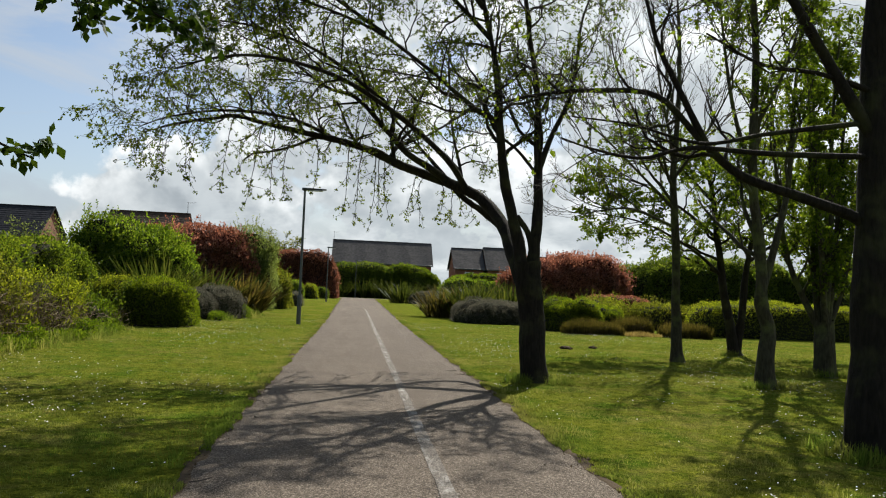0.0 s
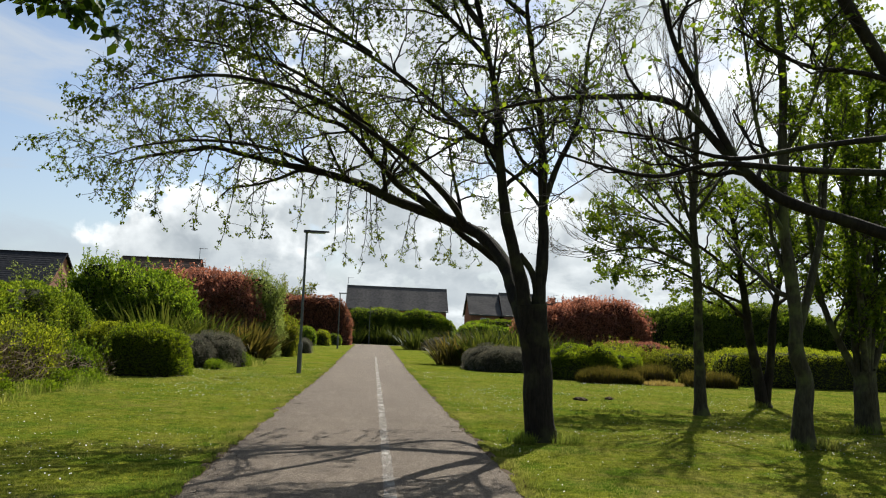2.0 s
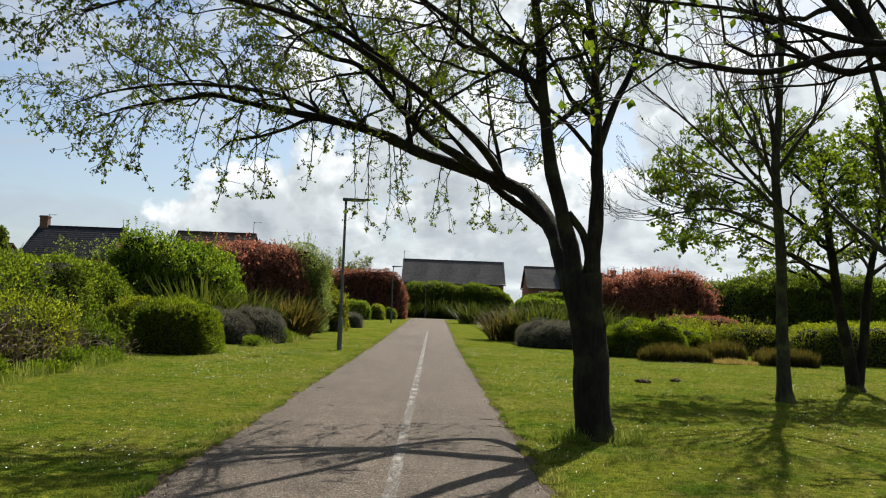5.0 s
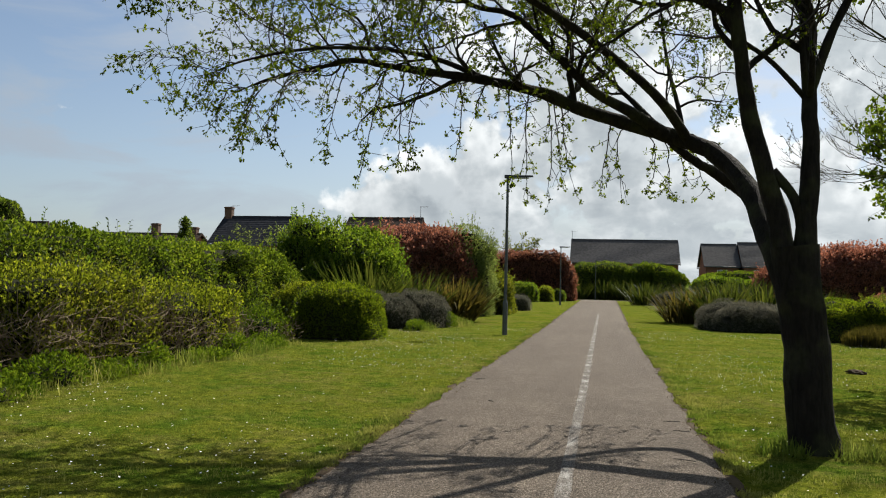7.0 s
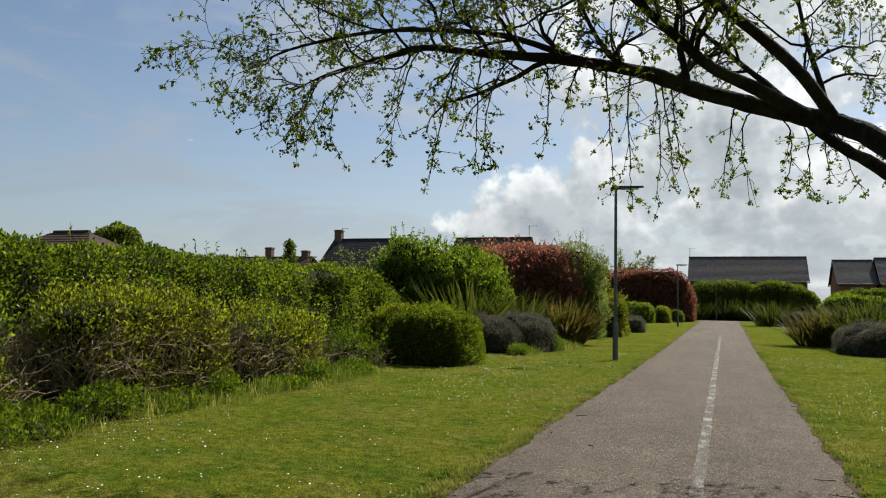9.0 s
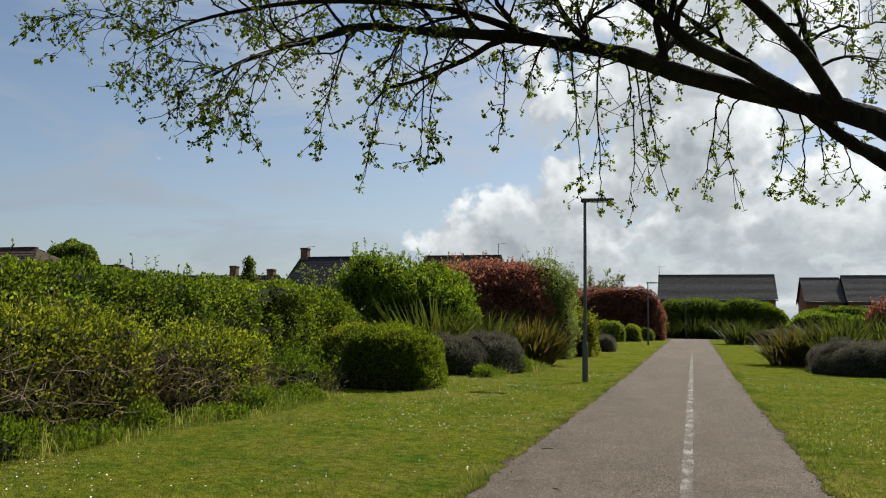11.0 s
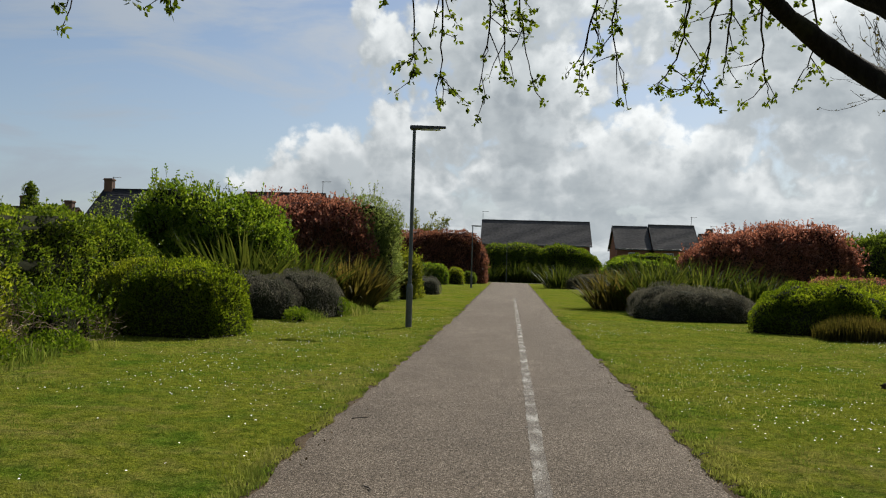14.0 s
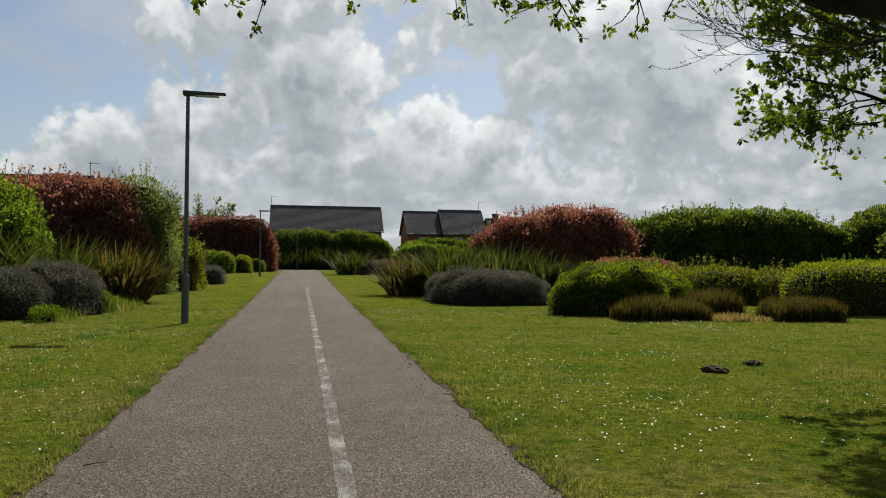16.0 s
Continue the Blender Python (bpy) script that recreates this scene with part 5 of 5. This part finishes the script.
shrub("berberis_hedge", "low dark red berberis hedge", 15.6, 47.5, 4.6, 1.6, 1.62, "red", 168, category="hedge", power=4, leaf=0.07, dens=220, amp=0.1, core="shade_red")
shrub("photinia", "broad dome of red photinia", 15.2, 57.0, 10.8, 5.0, 4.5, "red", 169, lumps=6, group="photinias", power=3.4, leaf=0.13, dens=150, amp=0.5, grain=0.6, clump=0.55, pitch=1.5, depth=0.3, core="shade_red", shoots=260, shoot_len=0.45)
shrub("laurel_hedge", "tall dense dark green hedge", 26.6, 57.5, 17.6, 4.4, 4.6, "laurel", 170, lumps=5, category="hedge", power=4.0, leaf=0.15, dens=110, amp=0.40, grain=0.6, depth=0.3, shoots=160, shoot_len=0.5)
shrub("laurel_hedge", "tall dense dark green hedge", 41.5, 56.5, 22.0, 5.0, 5.6, "laurel", 171, lumps=4, category="hedge", power=3.6, leaf=0.16, dens=80, amp=0.5, grain=0.5, depth=0.3)
shrub("laurel_hedge", "tall dense dark green hedge along the park side", 34.0, 32.0, 4.0, 46.0, 4.6, "laurel", 172, category="hedge", power=4.0, leaf=0.16, dens=60, amp=0.5, grain=0.5, depth=0.3)
sword_clump("distant green phormium beside the path", 4.9, 85.5, 2.4, 2.6, 330, "sword", 173, "east phormiums")
shrub("heather_bush", "distant dark heather mound", 7.8, 84.0, 5.0, 3.4, 1.45, "heather", 174, lumps=3, leaf=0.08, dens=200, amp=0.15, slim=0.35)
sword_clump("distant green phormium beside the path", 9.0, 78.0, 2.2, 2.2, 260, "bronze", 175, "east phormiums")
shrub("mixed_shrub", "green shrubs behind the phormiums", 13.0, 90.0, 10.0, 4.0, 3.0, "bright", 176, lumps=4, leaf=0.16, dens=80, amp=0.5, grain=0.5)

# ---- molehills, litter of leaves ----
for mx, my, ms in ((5.81, 22.1, 0.115), (6.75, 22.75, 0.09)):
    bm = bmesh.new()
    bmesh.ops.create_icosphere(bm, subdivisions=3, radius=1.0)
    for q in bm.verts:
        n = noise.fractal(q.co * 2.3 + Vector((mx, my, 0)), 1.0, 2.0, 4)
        q.co = Vector((q.co.x * ms * 1.4, q.co.y * ms * 1.2, q.co.z * ms * 0.55)) * (1 + 0.55 * n)
    ob = thing("molehill", mx, my, "small mound of dark loose soil on the lawn", "molehill", "molehills")
    part("soil", bm, MAT["soil"], ob)
for i, (tx, ty, tr) in enumerate(((2.6, 13.15, 0.22), (3.3, 13.2, 0.24), (2.95, 13.75, 0.22), (6.8, 13.4, 0.22), (7.35, 13.45, 0.18), (9.5, 16.0, 0.25), (10.1, 16.1, 0.22), (4.7, 7.7, 0.22), (4.75, 7.2, 0.2), (10.2, 21.5, 0.2))):
    grass_clump("grass_tuft", "uncut grass tuft at the foot of a tree", tx, ty, tr * 2, tr * 2, 0.20, 260, "grass", 180 + i, lean=0.9, group="tufts at tree feet")

rng = np.random.default_rng(77)
for i in range(16):
    east = rng.uniform() < 0.7
    ty = rng.uniform(5, 24)
    tx = float(np.interp(ty, py, pr)) - rng.gamma(1.2, 0.12) if east else float(np.interp(ty, py, pl)) + rng.gamma(1.2, 0.12)
    ob = thing("fallen_twig", tx, ty, "small dark fallen twig lying on the tarmac", "twig", "fallen twigs", turn=rng.uniform(0, 360))
    ln = rng.uniform(0.06, 0.20)
    v, f = joined([tube([(0, 0, 0.021), (ln * 0.5, rng.normal() * 0.012, 0.023), (ln, rng.normal() * 0.02, 0.021)], [0.005, 0.004, 0.003], 5), tube([(ln * 0.5, 0, 0.022), (ln * 0.72, 0.035, 0.022)], [0.003, 0.002], 4)])
    part("stick", mesh_of("stick", v, f, MAT["twig"], True), MAT["twig"], ob)

# ---- street lamps ----
def street_lamp(x, y, h, label):
    ob = thing("street_lamp", x, y, label, "street lamp", "street lamps along the path")
    v, f = tube([(0, 0, -0.05), (0, 0, 0.02), (0, 0, 0.95), (0, 0, 1.02), (0, 0, 1.08)], [0.085, 0.080, 0.080, 0.078, 0.052], 20)
    part("base", mesh_of("base", v, f, MAT["steel"], True), MAT["steel"], ob, "wider grey steel base with stains")
    v, f = tube([(0, 0, 1.05), (0, 0, 2.5), (0, 0, h - 0.04)], [0.050, 0.047, 0.040], 18)
    part("pole", mesh_of("pole", v, f, MAT["steel"], True), MAT["steel"], ob)
    part("access_door", box(bmesh.new(), -0.035, 0.035, -0.086, -0.070, 0.35, 0.80, 0.004), MAT["steel"], ob)
    v, f = tube([(0, 0, 1.30), (0, 0, 1.34)], [0.056, 0.056], 18)
    part("collar", mesh_of("collar", v, f, MAT["lamp_top"], True), MAT["lamp_top"], ob)
    bm = box(bmesh.new(), -0.10, 0.80, -0.13, 0.13, h - 0.045, h + 0.055, 0.025)
    for q in bm.verts:
        u = max(0.0, min(1.0, (q.co.x + 0.1) / 0.9))
        q.co.y *= 1.0 - 0.45 * u ** 2
        q.co.z = h + (q.co.z - h) * (1 - 0.55 * u ** 1.5) + 0.02 * math.sin(u * 3.1) + 0.015 * u
    head = part("lamp_head", bm, MAT["lamp_top"], ob, "flat dark lantern reaching out from the pole")
    part("lens", box(bmesh.new(), 0.15, 0.66, -0.075, 0.075, h - 0.052, h - 0.024, 0.006), MAT["lens"], head)
    return ob


street_lamp(-2.12, 30.45, 5.0, "slim grey steel street lamp on the lawn edge")
street_lamp(-2.73, 75.5, 5.0, "slim grey steel street lamp further along the path")
street_lamp(-0.13, 113.4, 5.2, "slim grey steel street lamp before the end hedge")


# ---- houses ----
def house(name, label, x0, x1, yr, depth, eave, ridge, tile, wall="brick", chimneys=(), aerial=None, hip=0.0, rows=14, windows=()):
    """A gabled house with its ridge along x: walls, gables, coursed roof slopes, fascia, chimneys."""
    ob = thing(name, (x0 + x1) / 2, yr, label, "house", "houses round the park")
    l, r, hd = -(x1 - x0) / 2, (x1 - x0) / 2, depth / 2
    part("wall", box(bmesh.new(), l + 0.25, r - 0.25, -hd + 0.3, -hd + 0.6, 0, eave), MAT[wall], ob)
    part("wall", box(bmesh.new(), l + 0.25, r - 0.25, hd - 0.6, hd - 0.3, 0, eave), MAT[wall], ob)
    for e in (l + 0.25, r - 0.55):
        bm = bmesh.new()
        top = ridge - 0.12 if not hip else eave
        prof = [(-hd + 0.62, 0), (hd - 0.62, 0), (hd - 0.62, eave - 0.02), (0, top), (-hd + 0.62, eave - 0.02)]
        a = [bm.verts.new((e, q[0], q[1])) for q in prof]
        b = [bm.verts.new((e + 0.3, q[0], q[1])) for q in prof]
        bm.faces.new(a[::-1])
        bm.faces.new(b)
        for i in range(5):
            bm.faces.new((a[i], a[(i + 1) % 5], b[(i + 1) % 5], b[i]))
        bmesh.ops.recalc_face_normals(bm, faces=bm.faces)
        part("gable_wall", bm, MAT[wall], ob)
    for s in (-1, 1):
        v, f = [], []
        for i in range(rows):
            u0, u1 = i / rows, (i + 1) / rows
            cut0, cut1 = hip * u0, hip * u1
            ya, yb = s * hd * (1 - u0), s * hd * (1 - u1)
            za, zb = eave + (ridge - eave) * u0, eave + (ridge - eave) * u1
            v += [(l + cut0, ya, za + 0.045), (r - cut0, ya, za + 0.045), (l + cut1, yb, zb + 0.01), (r - cut1, yb, zb + 0.01)]
        f = [(k, k + 1, k + 3, k + 2) for k in range(0, 4 * rows - 2, 2)]
        part("roof_slope", mesh_of("roof_slope", v, f, MAT[tile]), MAT[tile], ob)
        part("gutter", box(bmesh.new(), l + 0.05, r - 0.05, s * hd - 0.08, s * hd + 0.08, eave - 0.16, eave + 0.0, 0.03), MAT["steel"], ob)
    part("ridge_tiles", box(bmesh.new(), l + hip, r - hip, -0.12, 0.12, ridge - 0.03, ridge + 0.10, 0.04), MAT[tile], ob)
    if hip:
        for s, e in ((1, l), (-1, r)):
            v = [(e, -hd, eave), (e, hd, eave), (e + s * hip, 0, ridge)]
            part("roof_hip", mesh_of("roof_hip", v, [(0, 1, 2)], MAT[tile]), MAT[tile], ob)
    else:
        for e in (l, r):
            for s in (-1, 1):
                bm = bmesh.new()
                a = [bm.verts.new(q) for q in ((e - 0.03, s * hd, eave - 0.22), (e + 0.03, s * hd, eave - 0.22), (e + 0.03, 0, ridge - 0.12), (e - 0.03, 0, ridge - 0.12),
                                               (e - 0.03, s * hd, eave + 0.02), (e + 0.03, s * hd, eave + 0.02), (e + 0.03, 0, ridge + 0.10), (e - 0.03, 0, ridge + 0.10))]
                for q in ((0, 1, 2, 3), (4, 5, 6, 7), (0, 1, 5, 4), (1, 2, 6, 5), (2, 3, 7, 6), (3, 0, 4, 7)):
                    bm.faces.new([a[i] for i in q])
                bmesh.ops.recalc_face_normals(bm, faces=bm.faces)
                part("bargeboard", bm, MAT[tile], ob)
    for cx, cz in chimneys:
        bm = box(bmesh.new(), cx - 0.42, cx + 0.42, -0.35, 0.35, eave, cz, 0.02)
        box(bm, cx - 0.48, cx + 0.48, -0.41, 0.41, cz - 0.2, cz - 0.06, 0.02)
        part("chimney", bm, MAT["chimney"], ob)
    if aerial is not None:
        v, f = joined([tube([(aerial, 0, ridge), (aerial, 0, ridge + 1.3)], [0.03, 0.03], 6), tube([(aerial - 0.1, 0, ridge + 1.2), (aerial + 0.8, 0, ridge + 1.25)], [0.02, 0.02], 5),
                       *[tube([(aerial + q, -0.25, ridge + 1.22), (aerial + q, 0.25, ridge + 1.22)], [0.012, 0.012], 4) for q in (0.1, 0.3, 0.5, 0.7)]])
        part("aerial", mesh_of("aerial", v, f, MAT["lamp_top"]), MAT["lamp_top"], ob)
    for wx, wz in windows:
        win = part("window", box(bmesh.new(), wx - 0.65, wx + 0.65, -hd + 0.22, -hd + 0.32, wz, wz + 1.1, 0.01), MAT["white"], ob)
        for s in (-1, 1):
            part("pane", box(bmesh.new(), wx + s * 0.3 - 0.26, wx + s * 0.3 + 0.26, -hd + 0.19, -hd + 0.23, wz + 0.08, wz + 1.02), MAT["glass"], win)
    return ob


house("house", "house with a long grey tiled roof behind the hedge", -3.9, 11.5, 128.0, 9.0, 5.2, 8.75, "slate", aerial=-7.6, rows=22, windows=((-4, 3.5), (0, 3.5), (4, 3.5)))
house("house", "house with a grey tiled roof and brick gable", 14.7, 19.6, 128.0, 9.0, 5.0, 8.3, "slate", rows=22, windows=((0, 3.4),))
house("house", "house with a grey tiled roof joined to its neighbour", 19.7, 26.0, 127.4, 9.0, 5.0, 8.55, "slate", aerial=2.8, rows=22, windows=((-1, 3.4),))
house("house", "house with an orange-red roof behind red bushes", 27.5, 37.0, 131.0, 9.0, 4.8, 7.6, "brown_tile", aerial=-3.0, chimneys=((-3.2, 8.4),))
house("house", "brick house with a dark slate roof and tall chimney", -41.2, -32.2, 90.0, 8.5, 5.3, 8.6, "dark_slate", chimneys=((-4.0, 9.7),), aerial=-3.6, windows=((1.5, 3.8), (-1.5, 3.8)))
house("house", "brick house with a dark ridge and red-brown roof", -26.2, -18.0, 89.0, 8.5, 5.2, 8.5, "brown_tile", aerial=3.8, windows=((1.5, 3.8), (-1.5, 3.8)))
house("house", "low house with brown roof and brick chimney", -58.0, -45.0, 92.0, 9.0, 4.2, 6.7, "brown_tile", chimneys=((0.6, 7.9), (5.5, 7.5)))
house("bungalow", "bungalow with a hipped brown roof", -52.0, -38.5, 62.0, 9.0, 3.2, 5.7, "brown_tile", hip=4.0)
house("bungalow", "bungalow with a hipped brown roof", -36.0, -26.5, 40.0, 8.0, 2.8, 4.9, "brown_tile", hip=3.6)

# ---- far trees ----
shrub("holm_oak", "round dark evergreen tree behind the hedge", -43.0, 57.0, 4.6, 4.5, 7.6, "laurel", 200, lumps=4, category="tree", power=2.2, leaf=0.22, dens=60, amp=0.6, grain=0.7, base=3.0)
v = thing("conifer", -21.5, 45.5, "small dark conical conifer in a garden", "tree")
cv, cf = tube([(0, 0, -0.05), (0, 0, 3.0)], [0.09, 0.04], 8)
part("trunk", mesh_of("trunk", cv, cf, MAT["bark"], True), MAT["bark"], v)
for i in range(5):
    foliage(v, 1.9 - 0.32 * i, 1.9 - 0.32 * i, 1.6 + 0.85 * i, MAT["laurel"], 205 + i, power=2.2, leaf=0.10, dens=160, amp=0.15, base=0.4 + 0.75 * i, rise=0.9)
blossom = Tree("blossom_tree", "small garden tree with thin pale twigs", -17.3, 46.0, 210, "bark", "willow", 0.09, 2, kids=(7, 5, 3), lens=(1.3, 0.7, 0.35), up=(0.8, 0.5, 0.2), angle=(0.3, 0.8), bare=0.3, tuft_skip=0.3)
blossom.limb("trunk", [(-17.3, 46, 0), (-17.3, 46, 1.2), (-17.2, 46, 2.4), (-17.0, 46, 3.6)], 0.10, 0.03, 8)
blossom.limb("limb", [(-17.3, 46, 1.3), (-17.9, 46, 2.4), (-18.4, 46, 3.5)], 0.05, 0.015, 6)
blossom.limb("limb", [(-17.3, 46, 1.5), (-16.6, 46, 2.5), (-16.0, 46, 3.4)], 0.05, 0.015, 6)
blossom.done()
far = Tree("poplar_tree", "distant tree with a thin round crown of twigs", -11.0, 122.0, 215, "bark_green", "olive", 0.22, 2, kids=(9, 6, 4), lens=(2.2, 1.1, 0.6), up=(0.8, 0.5, 0.3), angle=(0.35, 0.9), bare=0.2, tuft_skip=0.2)
far.limb("trunk", [(-11, 122, 0), (-11, 122, 2.5), (-10.9, 122, 5), (-10.8, 122, 7.5)], 0.22, 0.05, 8)
far.limb("limb", [(-11, 122, 3.2), (-12.2, 122, 5.2), (-13.0, 122, 7.2)], 0.10, 0.03, 6)
far.limb("limb", [(-11, 122, 3.4), (-9.8, 122, 5.2), (-9.0, 122, 7.0)], 0.10, 0.03, 6)
far.done()
